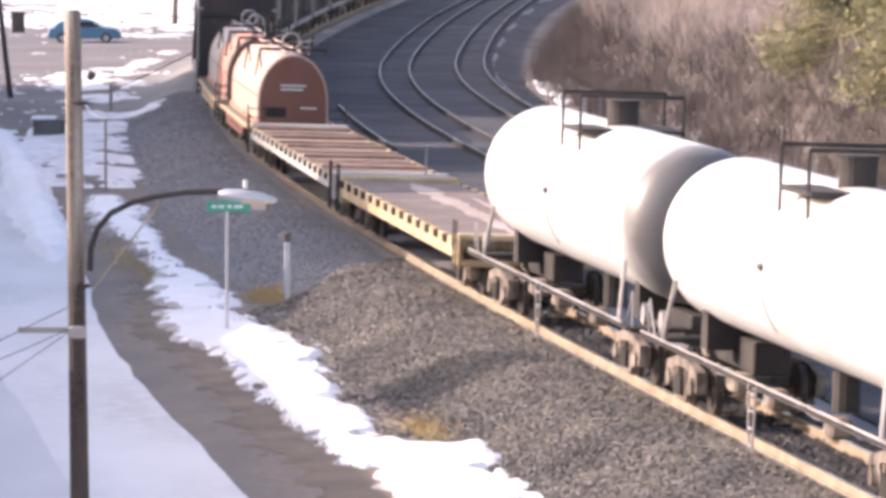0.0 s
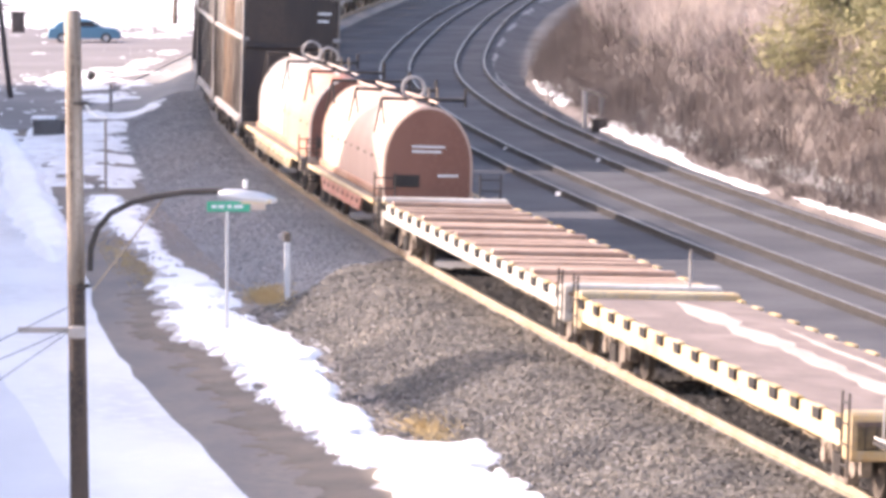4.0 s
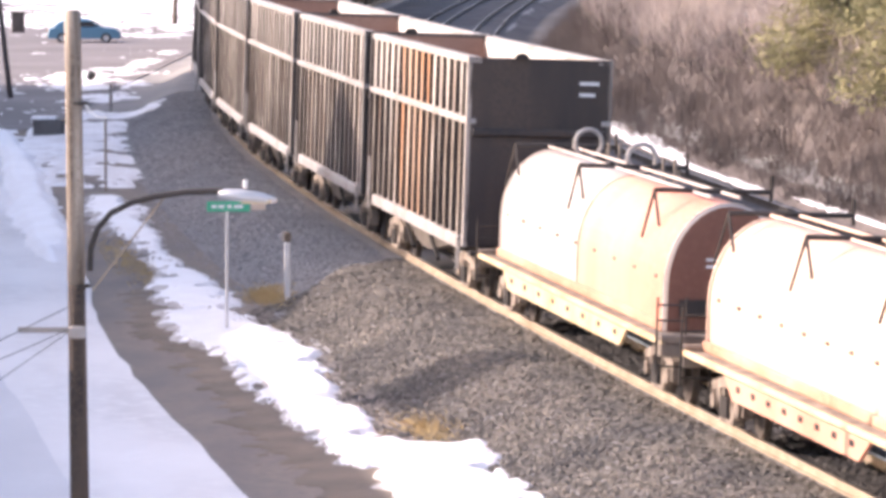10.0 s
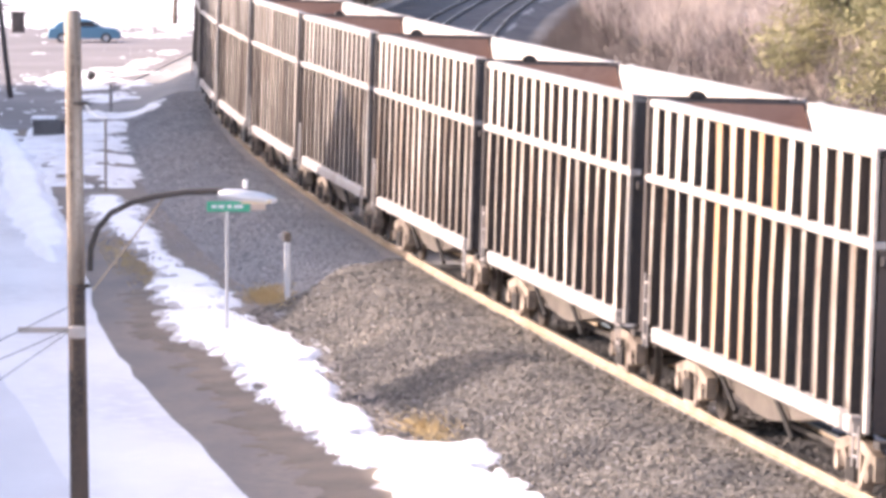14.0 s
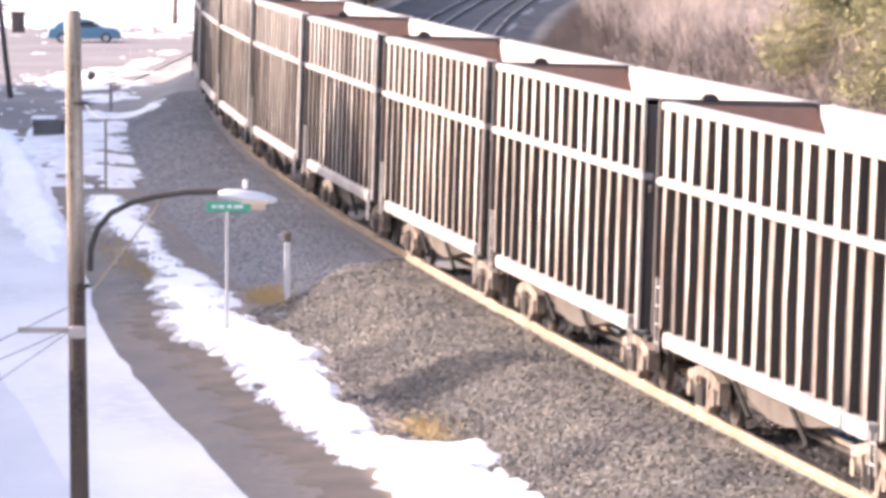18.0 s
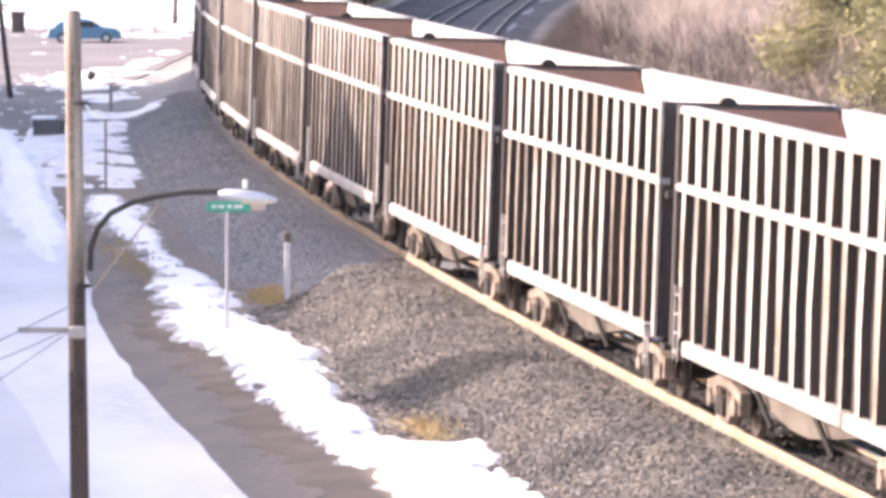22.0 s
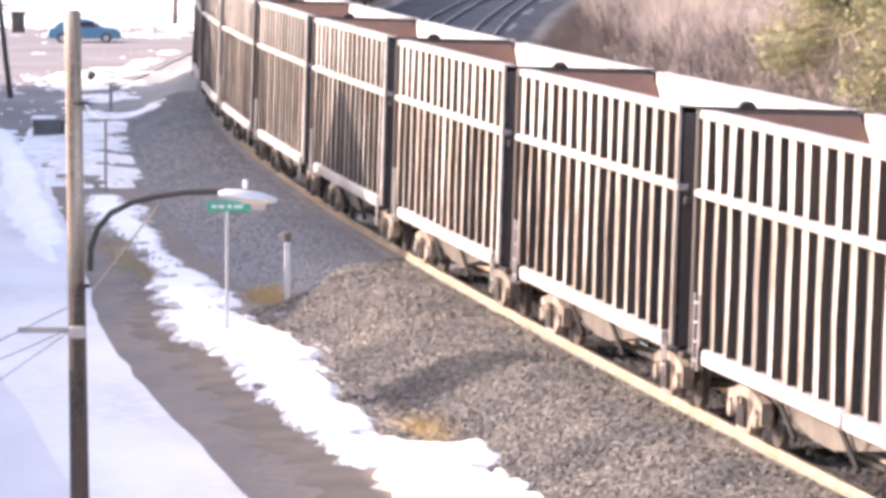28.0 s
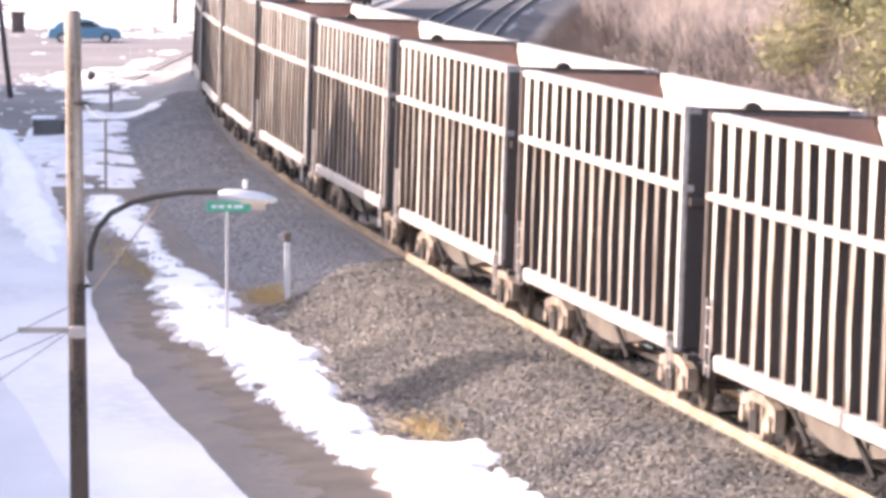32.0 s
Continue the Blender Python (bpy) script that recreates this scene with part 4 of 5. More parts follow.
def coupler(owner, x, way):
    m = Mesh().box(min(x, x + way * 0.75), max(x, x + way * 0.75), -0.11, 0.11, 0.72, 0.98, chamfer=0.03)
    m.box(min(x + way * 0.55, x + way * 0.85), max(x + way * 0.55, x + way * 0.85), -0.2, 0.2, 0.68, 1.02, chamfer=0.05)
    part("coupler", m, TRUCKM, owner)
    part("air_hose", Mesh().pipe([(x + way * 0.1, -0.35, 0.8), (x + way * 0.35, -0.4, 0.5), (x + way * 0.7, -0.25, 0.35), (x + way * 0.85, -0.1, 0.4)], 0.03), DARK, owner)


def ladder(owner, x, y, z0, z1, mat, across="x", wide=0.45, rungs=6):
    m = Mesh()
    d = (wide, 0, 0) if across == "x" else (0, wide, 0)
    p, q = Vector((x, y, 0)), Vector((x, y, 0)) + Vector(d)
    for e in (p, q):
        m.bar((e.x, e.y, z0), (e.x, e.y, z1), 0.022, 6)
    for i in range(rungs):
        z = z0 + (z1 - z0) * (i + 0.5) / rungs
        m.bar((p.x, p.y, z), (q.x, q.y, z), 0.018, 6)
    return part("ladder", m, mat, owner)


TOP = 5.2
HALF, CARLEN = 1.53, 15.3


def coal_car():
    prng = random.Random(17)
    car = thing("high_side_gondola", "tall black open gondola with pale worn side posts", "rail car", "gondolas of the train")
    x0, x1 = -CARLEN / 2, CARLEN / 2
    zb = 1.32
    y = HALF - 0.24
    for k in (-1, 1):
        m = Mesh().box(x0 + 0.1, x1 - 0.1, k * y - 0.03, k * y + 0.03, zb, TOP - 0.1)
        part("side_panel", m, [COALBODY], car)
        part("inner_lining", Mesh().box(x0 + 0.16, x1 - 0.16, k * (y - 0.06) - 0.02, k * (y - 0.06) + 0.02, 1.5, TOP - 0.12), PALEIN, car, "pale dusty inner wall")
        part("top_chord", Mesh().box(x0, x1, min(k * (HALF - 0.3), k * HALF), max(k * (HALF - 0.3), k * HALF), TOP - 0.14, TOP, chamfer=0.025), CHORD, car, "pale worn top chord")
        part("mid_rail", Mesh().box(x0 - 0.02, x1 + 0.02, min(k * (HALF - 0.2), k * (HALF + 0.03)), max(k * (HALF - 0.2), k * (HALF + 0.03)), 3.78, 3.92, chamfer=0.03), CHORD, car, "pale worn side stiffener")
        part("side_sill", Mesh().box(x0 + 0.9, x1 - 0.9, min(k * (HALF - 0.2), k * (HALF + 0.02)), max(k * (HALF - 0.2), k * (HALF + 0.02)), 1.1, 1.36, chamfer=0.03), CHORD, car, "pale worn side sill")
        for i in range(16):
            x = x0 + 0.35 + (CARLEN - 0.7) * i / 15
            e, d, g, h = prng.uniform(-0.06, 0.06), prng.uniform(-0.07, 0.07), prng.uniform(0.85, 1.2), prng.uniform(0.65, 1.3)
            y0, y1 = sorted((k * (HALF - 0.215), k * (HALF - 0.06)))
            m = Mesh().prism([(x + e - 0.145 * g, 3.92), (x + e + 0.145 * g, 3.92), (x + 0.19 * g, TOP - 0.14), (x - 0.19 * g, TOP - 0.14)], y0, y1)
            # black side faces: the shade between the posts is put into their colour
            m.mi = [1] * 4 + [0, 0]
            part("side_post", m, [POST, COALBODY], car)
            m = Mesh().prism([(x + e - 0.1 * h, 1.36), (x + e + 0.1 * h, 1.36), (x - d + 0.125 * h, 2.6), (x + e + 0.145 * h, 3.78), (x + e - 0.145 * h, 3.78), (x - d - 0.125 * h, 2.6)], y0, y1)
            # the lower post's sides also carry the gap's shade as black
            m.mi = [1] * 6 + [0, 0]
            part("lower_post", m, [POSTLOW, COALBODY], car)
    for k, x in ((-1, x0), (1, x1)):
        part("end_wall", Mesh().box(min(x, x - k * 0.08), max(x, x - k * 0.08), -HALF + 0.02, HALF - 0.02, 1.2, TOP, chamfer=0.02), COALBODY, car)
        for z in (3.55,):
            part("end_stiffener", Mesh().box(min(x, x + k * 0.09), max(x, x + k * 0.09), -HALF + 0.1, HALF - 0.1, z, z + 0.16, chamfer=0.03), COALBODY, car)
        xs = x - k * 0.1
        part("slope_sheet", Mesh().add([(xs, -1.17, TOP - 0.04), (xs, 1.17, TOP - 0.04), (xs - k * 5.0, 1.17, 1.5), (xs - k * 5.0, -1.17, 1.5), (xs, -1.17, TOP - 0.1), (xs, 1.17, TOP - 0.1), (xs - k * 5.0, 1.17, 1.44), (xs - k * 5.0, -1.17, 1.44)], [(0, 1, 2, 3), (7, 6, 5, 4), (0, 4, 5, 1), (3, 2, 6, 7), (1, 5, 6, 2), (0, 3, 7, 4)]), RUSTIN, car, "rusty inner slope sheet")
        part("corner_post", Mesh().box(min(x, x - k * 0.14), max(x, x - k * 0.14), -HALF - 0.03, -HALF + 0.1, 1.2, TOP + 0.02, chamfer=0.02), POST if k > 0 else COALBODY, car)
        part("corner_post", Mesh().box(min(x, x - k * 0.14), max(x, x - k * 0.14), HALF - 0.1, HALF + 0.03, 1.2, TOP + 0.02, chamfer=0.02), POST, car)
        ladder(car, x - k * 0.5, -HALF - 0.06, 1.0 if k < 0 else 0.7, 2.25 if k < 0 else 1.3, CHORD, "x", 0.3, 4 if k < 0 else 2)
        part("end_platform", Mesh().box(min(x, x + k * 0.35), max(x, x + k * 0.35), -HALF + 0.1, HALF - 0.1, 1.02, 1.12), DARK, car)
        coupler(car, x - k * 0.1, k)
        truck_parts(car, x - k * 2.2)
    m = Mesh()
    for i in range(9):
        t = math.pi * i / 8
        m.v.append((x1 - 0.1 - 0.0, -0.4 + 0.15 * math.cos(t), TOP - 0.02 + 0.13 * math.sin(t)))
    n = len(m.v)
    m.v += [(x1 + 0.1, q[1], q[2]) for q in m.v]
    m.f = [tuple(range(n - 1, -1, -1)), tuple(range(n, 2 * n))] + [(i, i + 1, n + i + 1, n + i) for i in range(n - 1)] + [(n - 1, 0, n, 2 * n - 1)]
    m.mi = [0] * len(m.f)
    part("top_bracket", m, DARK, car)
    part("floor", Mesh().box(x0 + 0.1, x1 - 0.1, -1.25, 1.25, 1.3, 1.42), RUSTIN, car)
    part("center_sill", Mesh().box(x0 + 0.2, x1 - 0.2, -0.28, 0.28, 0.72, 1.3), DARK, car)
    belly = part("belly", Mesh().prism([(-5.0, 1.29), (-5.0, 1.12), (-0.6, 0.6), (0.6, 0.6), (5.0, 1.12), (5.0, 1.29)], -1.18, 1.18), BELLY, car, "dusty brown sloping belly")
    for k in (-1, 1):
        part("floor_edge", Mesh().box(-5.3, 5.3, min(k * 1.16, k * 1.3), max(k * 1.16, k * 1.3), 1.12, 1.3), DARK, belly)
        for x in (-1.9, 1.9):
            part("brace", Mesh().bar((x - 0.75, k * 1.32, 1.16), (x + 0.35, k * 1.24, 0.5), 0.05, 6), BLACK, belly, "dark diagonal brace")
        part("underside_pipe", Mesh().bar((-4.6, k * 0.75, 0.5), (4.6, k * 0.75, 0.5), 0.06, 8), DARK, car)
    # unreadable marks on the leading end
    for z, wd in ((4.66, 0.42), (4.42, 0.34)):
        part("end_mark", Mesh().box(x1 + 0.002, x1 + 0.012, 0.85, 0.85 + wd, z, z + 0.075), WHITE, car, "white stencilled mark")
    return car


def arch(x, width, z0, z1, n=18, bulge=1.0):
    """A hood's outline across the car: upright sides and a round top."""
    pts = [(x, -width, z0)]
    for i in range(n + 1):
        t = math.pi - math.pi * i / n
        pts.append((x, width * math.cos(t), z0 + 0.35 * (z1 - z0) + 0.65 * (z1 - z0) * math.sin(t)))
    pts.append((x, width, z0))
    return pts


def coil_car(length, hood0, hood1, mats, label, patch=None, rings=()):
    car = thing("coil_car", label, "rail car", "coil cars of the train")
    x0, x1 = -length / 2 + 0.95, length / 2 - 0.55
    part("deck", Mesh().box(x0, x1, -1.44, 1.44, 1.06, 1.18, chamfer=0.03), TRUCKM, car)
    part("center_sill", Mesh().box(x0 + 0.1, x1 - 0.1, -0.3, 0.3, 0.65, 0.98), DARK, car)
    for k in (-1, 1):
        part("side_sill", Mesh().box(x0, x1, k * 1.45 - 0.05, k * 1.45 + 0.05, 1.1, 1.2, chamfer=0.02), BUFF, car)
        ya, yb = sorted((k * 1.4, k * 1.46))
        girder = part("side_girder", Mesh().prism([(x0 + 3.1, 1.08), (x0 + 3.7, 0.74), (x1 - 3.7, 0.74), (x1 - 3.1, 1.08)], ya, yb), mats[3], car, "dusty side girder with slots")
        for i in range(8):
            x = x0 + 4.1 + (x1 - x0 - 8.2) * i / 7
            # a solid black block stands for the shade inside the slot
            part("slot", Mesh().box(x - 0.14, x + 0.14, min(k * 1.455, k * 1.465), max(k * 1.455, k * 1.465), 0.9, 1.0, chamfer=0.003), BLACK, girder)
        part("air_tank", Mesh().bar((-0.9, k * 0.75, 0.62), (0.7, k * 0.75, 0.62), 0.2, 12), TRUCKM, car)
    zt = 3.4
    hood = Mesh()
    xs = [hood0, hood0 + 0.02] + steps(hood0 + 0.3, hood1 - 0.3, 1.0) + [hood1 - 0.02, hood1]
    hood.loft([arch(x, 1.08 - (0.03 if i in (0, len(xs) - 1) else 0), 1.2, zt - (0.03 if i in (0, len(xs) - 1) else 0)) for i, x in enumerate(xs)])
    for k in range(len(hood.f) - 2, len(hood.f)):
        hood.mi[k] = 1
    h = part("hood", hood, [mats[0], mats[1]], car, smooth=False)
    if patch:
        pm = Mesh()
        a, b = patch
        pm.loft([[(x, y * 1.006, 1.2 + (z - 1.2) * 1.004) for x, y, z in arch(x, 1.08, 1.2, zt)] for x in (a, (a + b) / 2, b)])
        part("hood_panel", pm, [mats[2]], h, "repainted hood panel")
    for x in (hood0 + 0.15, hood1 - 0.15):
        rm = Mesh()
        o1 = arch(x, 1.11, 1.2, zt + 0.03)
        o2 = arch(x + 0.1, 1.11, 1.2, zt + 0.03)
        rm.loft([o1, o2])
        part("hood_rib", rm, mats[0], h)
    # lifting frame, loops and bars on the hood's top
    for x in (hood0 + 0.8, (hood0 + hood1) / 2 - 0.6, hood1 - 1.9):
        m = Mesh()
        m.pipe([(x, -0.95, zt + 0.12), (x, 1.15, zt + 0.12)], 0.045)
        m.pipe([(x, 1.15, zt - 0.05), (x, 1.15, zt + 0.4)], 0.04)
        m.pipe([(x, -0.95, zt + 0.12), (x - 0.55, -1.04, zt - 0.75)], 0.03)
        m.pipe([(x, -0.95, zt + 0.12), (x + 0.25, -0.9, zt - 0.5)], 0.03)
        part("lifting_frame", m, DARK, h)
    for c in rings:
        lp = Mesh()
        hoop = lambda q: [(c + 0.05 * math.cos(u), 0.3 + (0.28 + 0.05 * math.sin(u)) * math.cos(q), zt + 0.26 + (0.28 + 0.05 * math.sin(u)) * math.sin(q)) for u in (math.pi * 2 * j / 6 for j in range(6))]
        lp.loft([hoop(math.pi * 2 * i / 18) for i in range(19)])
        part("lifting_ring", lp, CHORD, h, "pale worn lifting ring")
        for y in (0.62, 0.85):
            part("ring_stub", Mesh().bar((c + 0.5, y, zt - 0.15), (c + 0.5, y, zt + 0.3), 0.035, 8), TRUCKM, h)
    for k in (-1, 1):
        for i in range(9):
            x = hood0 + 0.9 + (hood1 - hood0 - 1.8) * i / 8
            part("eye_bolt", Mesh().box(x - 0.07, x + 0.07, min(k * 1.07, k * 1.12), max(k * 1.07, k * 1.12), 2.06, 2.12, chamfer=0.015), TRUCKM, h)
        part("skirt", Mesh().box(hood0 + 0.1, hood1 - 0.1, min(k * 1.07, k * 1.16), max(k * 1.07, k * 1.16), 1.18, 1.36, chamfer=0.03), mats[4], h, "rust-washed skirt of the hood")
    if patch:
        part("seam_strip", Mesh().loft([arch(x, 1.1, 1.2, zt + 0.02) for x in (patch[0] - 0.1, patch[0] - 0.02)]), TRUCKM, h, "dark rusty seam")
    part("top_rail", Mesh().pipe([(hood0 + 0.4, 0.25, zt + 0.1), (hood1 - 0.4, 0.25, zt + 0.1)], 0.03), mats[0], h)
    part("top_rail", Mesh().pipe([(hood0 + 0.4, -0.25, zt + 0.1), (hood1 - 0.4, -0.25, zt + 0.1)], 0.03), mats[0], h)
    for z, wd in ((2.42, 0.8), (2.3, 0.72)):
        part("hood_mark", Mesh().box(hood1 + 0.004, hood1 + 0.016, -0.4, -0.4 + wd, z, z + 0.05), WHITE, h, "white stencilled line")
    part("hood_mark", Mesh().box(hood1 + 0.004, hood1 + 0.016, 0.25, 0.75, 1.72, 1.77), WHITE, h, "white stencilled line")
    part("end_plate", Mesh().box(hood1 + 0.004, hood1 + 0.03, -0.85, -0.2, 1.45, 1.75), DARK, h, "dark plate on the hood end")
    for k, x in ((-1, x0), (1, x1)):
        part("end_sill", Mesh().box(min(x, x - k * 0.25), max(x, x - k * 0.25), -1.5, 1.5, 0.9, 1.28, chamfer=0.03), TRUCKM, car)
        ladder(car, x - k * 0.2, -1.52, 0.6, 1.9, DARK, "y", 0.5, 5)
        ladder(car, x - k * 0.2, 1.05, 0.6, 1.9, DARK, "y", 0.5, 5)
        coupler(car, x, k)
        truck_parts(car, x - k * 1.9)
    return car


def flat_car(length, label, plank_mat, bulk):
    car = thing("flat_car", label, "rail car", "flat cars of the train")
    x0, x1 = -length / 2 + 0.5, length / 2 - 0.5
    part("frame", Mesh().box(x0, x1, -1.4, 1.4, 0.86, 1.2), DARK, car)
    part("center_sill", Mesh().box(x0 + 1.5, x1 - 1.5, -0.4, 0.4, 0.5, 0.86), DARK, car)
    n = int(length / 0.62)
    for i in range(n):
        a = x0 + (x1 - x0) * i / n
        gap = (0.22 if i % 4 == 0 else 0.012) if bulk else 0.004
        part("deck_plank", Mesh().box(a + gap, a + (x1 - x0) / n, -1.42, 1.42, 1.2, 1.28 - (0.012 if bulk and i % 3 else 0)), plank_mat, car)
    for i in range(2, n, 4) if bulk else ():
        a = x0 + (x1 - x0) * i / n
        part("cross_bolster", Mesh().box(a, a + 0.3, -1.42, 1.42, 1.27, 1.33 + 0.04 * (i % 8 == 2), chamfer=0.02), DECK, car, "timber cross bolster")
    if not bulk:
        g = random.Random(5)
        for w0, a0, a1 in ((0.2, x0 + 1.0, x1 - 1.0), (0.95, x0 + 6.0, x1 - 2.0)):
            edge = [(a0 + (a1 - a0) * i / 24, w0 + 0.03 * math.sin(i * 0.7), (0.3 if w0 < 0.5 else 0.07) * g.uniform(0.35, 1.2) * min(1.0, i / 3 + 0.1, (24 - i) / 3 + 0.1)) for i in range(25)]
            part("scrape", Mesh().loft([[(a, w - h, 1.28), (a, w + h, 1.28), (a, w + h, 1.286), (a, w - h, 1.286)] for a, w, h in edge]), SCRAPE, car, "pale scraped streak along the deck")
    for k in (-1, 1):
        part("side_sill", Mesh().box(x0, x1, min(k * 1.4, k * 1.48), max(k * 1.4, k * 1.48), 0.9 if bulk else 0.84, 1.27, chamfer=0.02), PALECREAM if bulk else BUFF, car)
        m = max(10, int(length / 1.4))
        for i in range(m):
            a = x0 + 0.6 + (x1 - x0 - 1.2) * i / (m - 1)
            rim = Mesh().box(a - 0.26, a + 0.26, min(k * 1.42, k * 1.535), max(k * 1.42, k * 1.535), 1.28, 1.305, chamfer=0.008)
            pocket = part("stake_pocket", rim, YELLOW, car, "ochre stake pocket rim")
            # no real hole: a black block paints the pocket's shaded inside
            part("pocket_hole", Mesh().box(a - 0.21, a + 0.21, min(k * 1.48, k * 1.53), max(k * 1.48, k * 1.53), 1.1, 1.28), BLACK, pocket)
    for k, x in ((-1, x0), (1, x1)):
        part("end_sill", Mesh().box(min(x, x - k * 0.5), max(x, x - k * 0.5), -1.52, 1.52, 0.7, 1.4, chamfer=0.04), PALECREAM if bulk else BUFF, car)
        ladder(car, x - k * 0.2, -1.58, 0.5, 1.7, DARK, "x", 0.4, 4)
        if k > 0:
            part("brake_stand", Mesh().bar((x - k * 0.1, 0.9, 1.3), (x - k * 0.1, 0.9, 2.1), 0.025), CHORD, car)
        coupler(car, x, k)
        truck_parts(car, x - k * 2.0)
    return car


def grime_shade_paint(a, b):
    """White tank paint darkened towards one end, from a to b metres along the car: grime, with the end's shade put into
    the colour.
    """
    m = WHITEP.copy()
    m.name = "sooted_white_paint"
    n, l = m.node_tree.nodes, m.node_tree.links
    bsdf = n["Principled BSDF"]
    paint = bsdf.inputs["Base Color"].links[0].from_socket
    co, sep, no = n.new("ShaderNodeTexCoord"), n.new("ShaderNodeSeparateXYZ"), n.new("ShaderNodeTexNoise")
    no.inputs["Scale"].default_value = 1.4
    no.inputs["Detail"].default_value = 5
    add = n.new("ShaderNodeMath")
    add.operation = "MULTIPLY_ADD"
    add.inputs[1].default_value = 0.9
    fade = n.new("ShaderNodeMapRange")
    fade.interpolation_type = "SMOOTHSTEP"
    fade.inputs[1].default_value, fade.inputs[2].default_value = a + 0.45, b + 0.45
    fade.inputs[4].default_value = 0.93
    mix = n.new("ShaderNodeMix")
    mix.data_type = "RGBA"
    mix.inputs[7].default_value = (0.075, 0.072, 0.072, 1)
    l.new(co.outputs["Object"], sep.inputs[0])
    l.new(co.outputs["Object"], no.inputs["Vector"])
    l.new(no.outputs[0], add.inputs[0])
    l.new(sep.outputs[0], add.inputs[2])
    l.new(add.outputs[0], fade.inputs[0])
    l.new(fade.outputs[0], mix.inputs[0])
    l.new(paint, mix.inputs[6])
    l.new(mix.outputs[2], bsdf.inputs["Base Color"])
    return m


def tank_car(length, r0, r1, label, sooty):
    car = thing("tank_car", label, "rail car", "tank cars of the train")
    x0, x1 = -length / 2 + 0.6, length / 2 - 0.6
    zc, rz, ry = 2.86, 1.42, 1.36
    n = 40
    tank = Mesh()
    prof = [(0, 0.02), (0.06, 0.35), (0.2, 0.66), (0.42, 0.88), (0.7, 0.98), (0.95, 1.0)]
    a, b = r0, r1
    ring = lambda x, q: [(x, ry * q * math.cos(2 * math.pi * i / n), zc + rz * q * math.sin(2 * math.pi * i / n)) for i in range(n)]
    rings = [ring(a + p, q) for p, q in prof] + [ring(x, 1.0) for x in steps(a + 1.5, b - 1.5, 1.0)] + [ring(b - p, q) for p, q in reversed(prof)]
    tank.loft(rings)
    t = part("tank", tank, grime_shade_paint(b - 1.9, b - 0.35) if sooty else WHITEP, car, smooth=True)
    for x in (a + 0.95, (a + b) / 2 - 1.9, (a + b) / 2 + 1.9):
        m = Mesh().loft([ring(x, 1.004), ring(x + 0.06, 1.006), ring(x + 0.12, 1.004)])
        part("weld_band", m, WHITEP, t)
    mid = (a + b) / 2
    ztop = zc + rz
    pl = part("top_platform", Mesh().box(mid - 0.75, mid + 1.25, -1.0, 1.0, ztop - 0.12, ztop - 0.05), DARK, car)
    for x in (mid - 0.7, mid + 1.1):
        for y in (-1.0, 1.0):
            part("handrail_post", Mesh().bar((x, y, ztop - 0.6), (x, y, ztop + 0.58), 0.03), DARK, pl)
        part("handrail", Mesh().bar((x, -1.0, ztop + 0.58), (x, 1.0, ztop + 0.58), 0.035), DARK, pl)
    for y in (-1.0, 1.0):
        part("handrail", Mesh().bar((mid - 0.7, y, ztop - 0.1), (mid + 1.1, y, ztop - 0.1), 0.035), DARK, pl)
    part("valve_dome", Mesh().bar((mid + 0.2, 0, ztop - 0.1), (mid + 0.2, 0, ztop + 0.42), 0.3, 20).bar((mid + 0.2, 0, ztop + 0.42), (mid + 0.2, 0, ztop + 0.48), 0.33, 20), DARK, car, "black valve dome")
    part("relief_valve", Mesh().bar((mid - 0.6, 0.2, ztop - 0.1), (mid - 0.6, 0.2, ztop + 0.3), 0.14, 12), DARK, car)
    for y in (-1.0, 1.0):
        m = Mesh()
        for dx in (-0.26, 0.26):
            m.pipe([(mid + dx, y * 1.5, 1.15), (mid + dx * 0.4, y * 1.5, 0.12)], 0.025)
        for i in range(4):
            z = 0.2 + i * 0.27
            m.bar((mid - 0.11 - 0.045 * i, y * 1.5, z), (mid + 0.11 + 0.045 * i, y * 1.5, z), 0.02)
        part("sill_step", m, CHORD, car)
        part("side_strap", Mesh().pipe([(mid - 0.3, y * (ry + 0.02) * math.cos(q), zc + (rz + 0.02) * math.sin(q)) for q in (radians(d) for d in range(-40, 62, 6))], 0.012), SOOT, t)
        for q in (4,):
            c, s = math.cos(radians(q)), math.sin(radians(q))
            part("side_fitting", Mesh().box(mid - 0.42, mid - 0.18, *sorted((y * ry * c * 0.97, y * (ry + 0.06) * c)), zc + rz * s - 0.05, zc + rz * s + 0.05, chamfer=0.015), GRIME, t)
        part("running_board", Mesh().box(x0, x1, min(y * 1.4, y * 1.48), max(y * 1.4, y * 1.48), 1.09, 1.12), DARK, car)
        part("side_rail", Mesh().pipe([(x0 + 0.2, y * 1.5, 1.2), (x1 - 0.2, y * 1.5, 1.2)], 0.022), CHORD, car)
    for k, x, e in ((-1, x0, a), (1, x1, b)):
        part("stub_sill", Mesh().box(min(x, x - k * 3.6), max(x, x - k * 3.6), -0.32, 0.32, 0.8, 1.35, chamfer=0.03), DARK, car)
        part("saddle", Mesh().prism([(e - k * 1.7, 1.1), (e - k * 2.2, 1.1), (e - k * 2.15, 1.9), (e - k * 1.75, 1.9)], -0.85, 0.85), DARK, car)
        part("end_platform", Mesh().box(min(x, x - k * 0.6), max(x, x - k * 0.6), -1.4, 1.4, 1.04, 1.12), DARK, car)
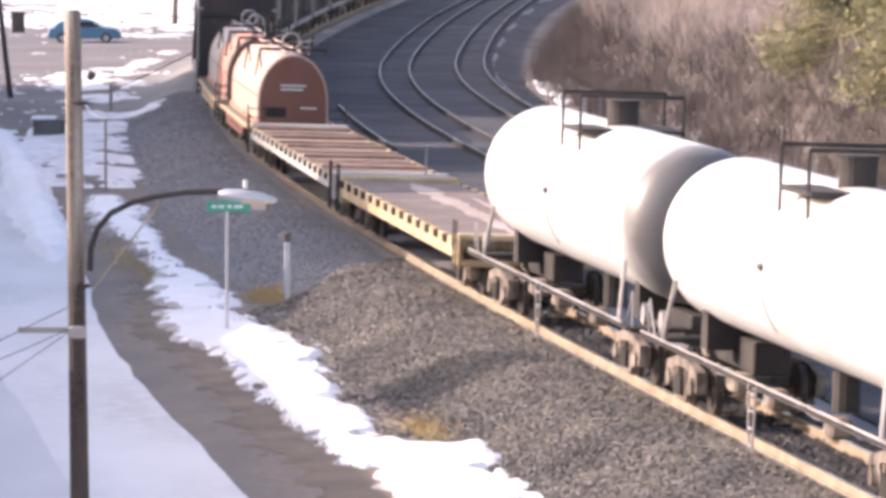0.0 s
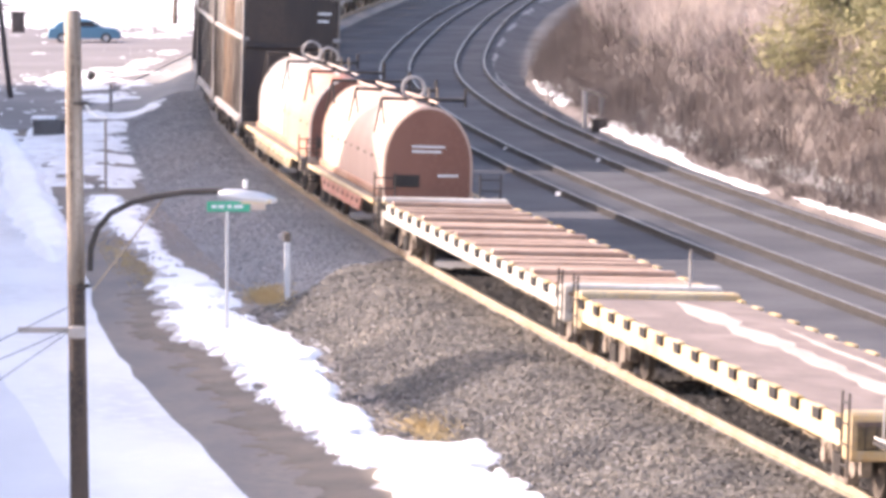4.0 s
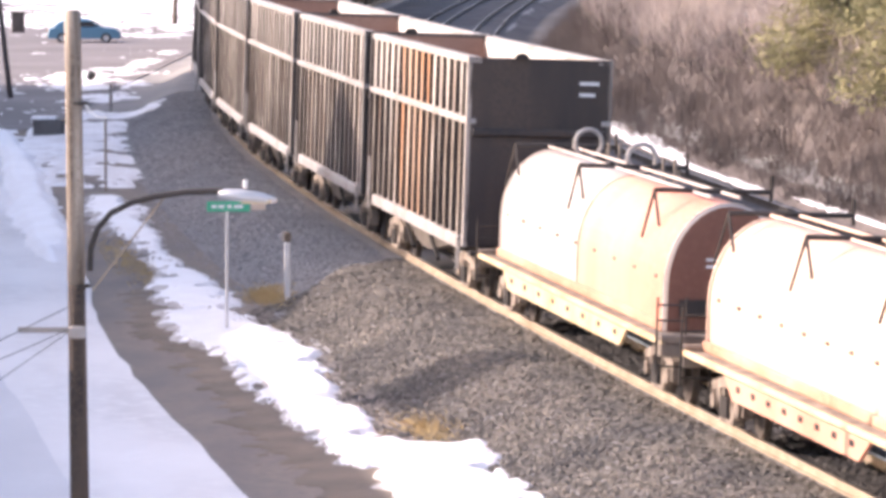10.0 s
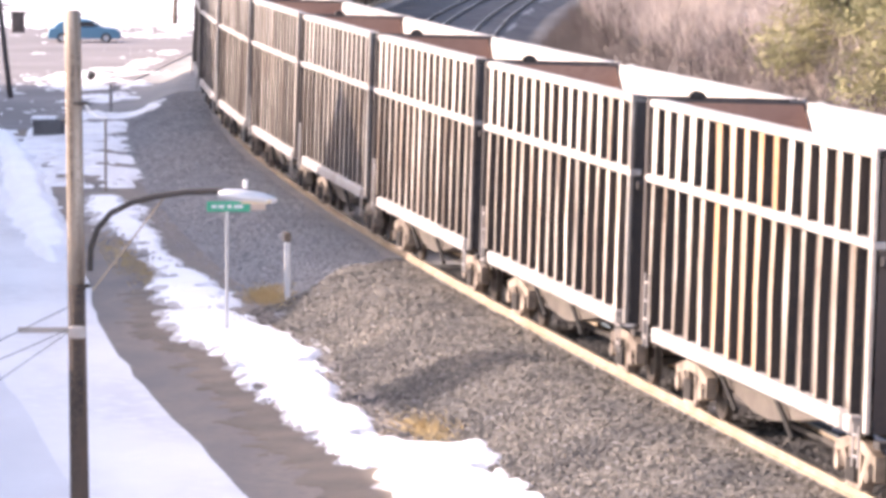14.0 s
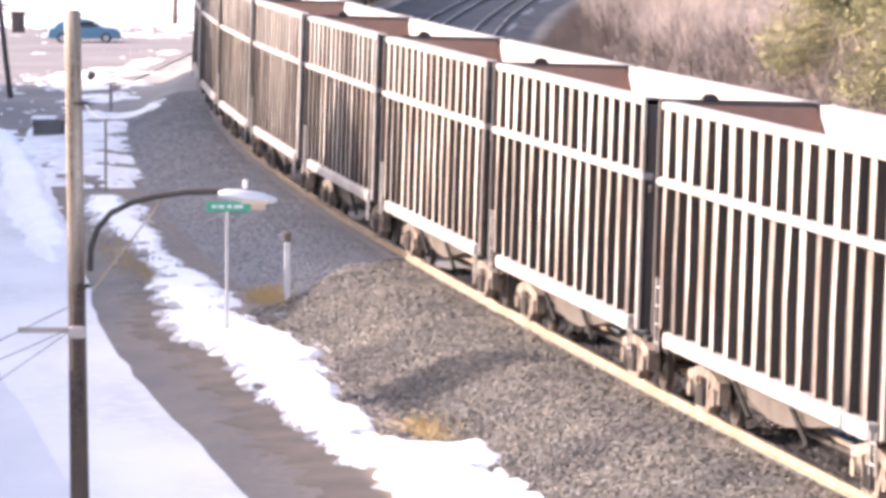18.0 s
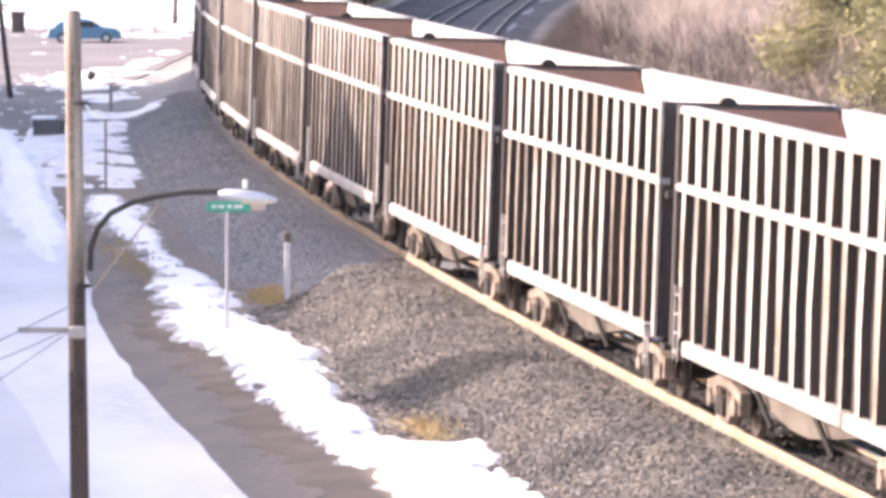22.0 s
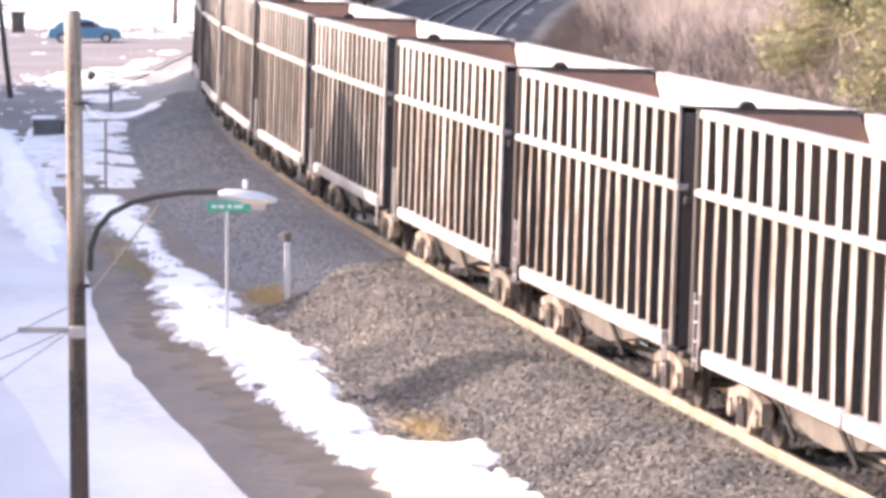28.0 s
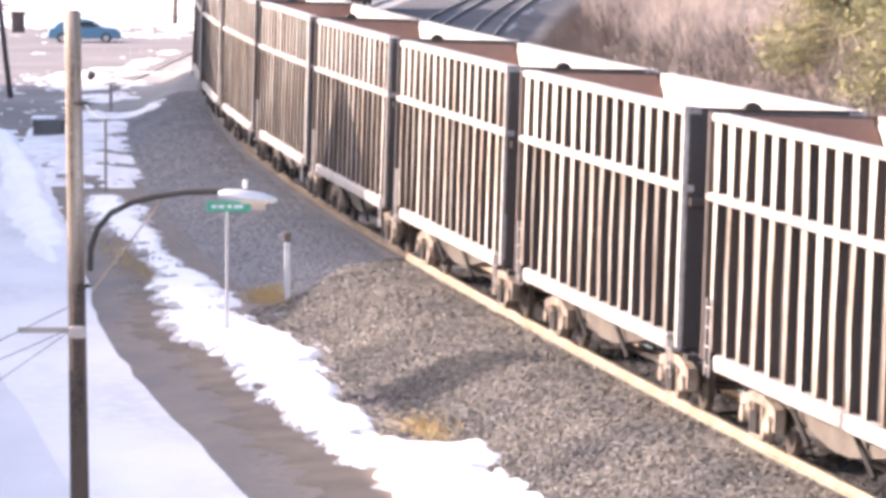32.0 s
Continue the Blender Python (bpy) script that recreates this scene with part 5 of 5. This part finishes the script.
        for y in (-1, 1):
            part("tank_brace", Mesh().bar((x - k * 1.25, y * 1.36, 1.1), (x - k * 1.55, y * 1.22, 2.2), 0.05, 8, flat=0.6), CHORD, car, "pale slanting tank brace")
        for y in (-1.35, 1.35):
            part("end_rail", Mesh().pipe([(x - k * 0.1, y, 1.1), (x - k * 0.1, y, 1.72), (x - k * 0.15, y, 1.75), (x - k * 0.6, y, 1.15)], 0.022), CHORD, car)
        coupler(car, x, k)
        truck_parts(car, x - k * 1.7)
    for i, x in enumerate((-4.2, -1.6, 2.3)):
        part("brake_gear", Mesh().box(mid + x, mid + x + 0.7 - 0.12 * i, -0.95, -0.6, 0.62, 0.95, chamfer=0.06), TRUCKM, car)
        part("brake_pipe", Mesh().pipe([(mid + x - 1.0, -1.1, 0.98), (mid + x, -1.05, 0.9), (mid + x + 1.6, -1.12, 1.0)], 0.028), CHORD, car)
    for k in (-1, 1):
        part("hand_brake", Mesh().bar((k * (length / 2 - 0.75), -1.1, 1.1), (k * (length / 2 - 0.75), -1.1, 1.45), 0.03).bar((k * (length / 2 - 0.75), -1.16, 1.36), (k * (length / 2 - 0.75), -1.04, 1.36), 0.19, 14), CHORD, car)
    part("outlet_valve", Mesh().bar((mid, 0, 1.4), (mid, 0, 0.75), 0.22, 12), DARK, car)
    return car


# where each coupling stands along the line at 16 s
CROSS_S = -2.0            # a coupling passes here at the times below
TIMES = [10.57, 12.50, 14.46, 16.40, 18.32, 20.20, 22.20, 24.12, 26.07, 28.0, 30.0, 31.98] + [31.98 + 1.96 * i for i in range(1, 15)]
COUPLINGS = [CROSS_S - gone(t) for t in TIMES]
consist = []
first = coal_car()
for i in range(len(COUPLINGS) - 1):
    mid = (COUPLINGS[i] + COUPLINGS[i + 1]) / 2
    ob = first if i == 0 else copy_thing(first, Matrix())
    consist.append((ob, mid))
# the leading gondola has rusted posts along its middle
posts = [o for o in first.children if o.name.startswith(("side_post", "lower_post"))]
for o in posts:
    xm = sum(v.co.x for v in o.data.vertices) / len(o.data.vertices)
    if -3.0 < xm < 1.6:
        o.data = o.data.copy()
        o.data.materials[0] = POSTRUST
front = COUPLINGS[0]
LEN_A, LEN_B, LEN_F1, LEN_F2, LEN_T = 20.3, 16.8, 25.6, 21.4, 18.2
coil_a = coil_car(LEN_A, -8.8, 8.0, (SILVERP, REDP, PINKP, BUFF, RUSTWASH), "coil car with a faded red and grey round hood", (-0.1, 7.7), rings=(-6.6, -1.2))
consist.append((coil_a, front + LEN_A / 2))
front += LEN_A
coil_b = coil_car(LEN_B, -7.4, 5.9, (ORANGEP, REDP, SILVERP, PINKP, RUSTWASH), "coil car with a faded orange round hood and red end", rings=(0.6,))
consist.append((coil_b, front + LEN_B / 2))
front += LEN_B
flat_a = flat_car(LEN_F1, "flat car with brown planks and timber bolsters", DECK, True)
consist.append((flat_a, front + LEN_F1 / 2))
front += LEN_F1
flat_b = flat_car(LEN_F2, "empty flat car with ochre side and brown deck", PLATE, False)
consist.append((flat_b, front + LEN_F2 / 2))
front += LEN_F2
tank_a = tank_car(LEN_T, -8.25, 8.25, "white tank car with a grimy end darkened for shade", True)
consist.append((tank_a, front + LEN_T / 2))
front += LEN_T
tank_b = tank_car(LEN_T, -8.25, 8.25, "clean white tank car with a dark top platform", False)
consist.append((tank_b, front + LEN_T / 2))


def motions():
    for ob, mid in consist:
        walk(ob, [(t, car_pose(mid + gone(t))) for t in range(0, 33)])
        for o in ob.children_recursive:
            if o.name.startswith("wheelset"):
                hub = o.matrix_basis.translation.copy()
                walk(o, [(i / 15, Matrix.Translation(hub) @ Matrix.Rotation(((gone(i / 15) - gone(0)) / WHEEL_R) % (2 * math.pi), 4, "Y")) for i in range(0, 481)])


motions()
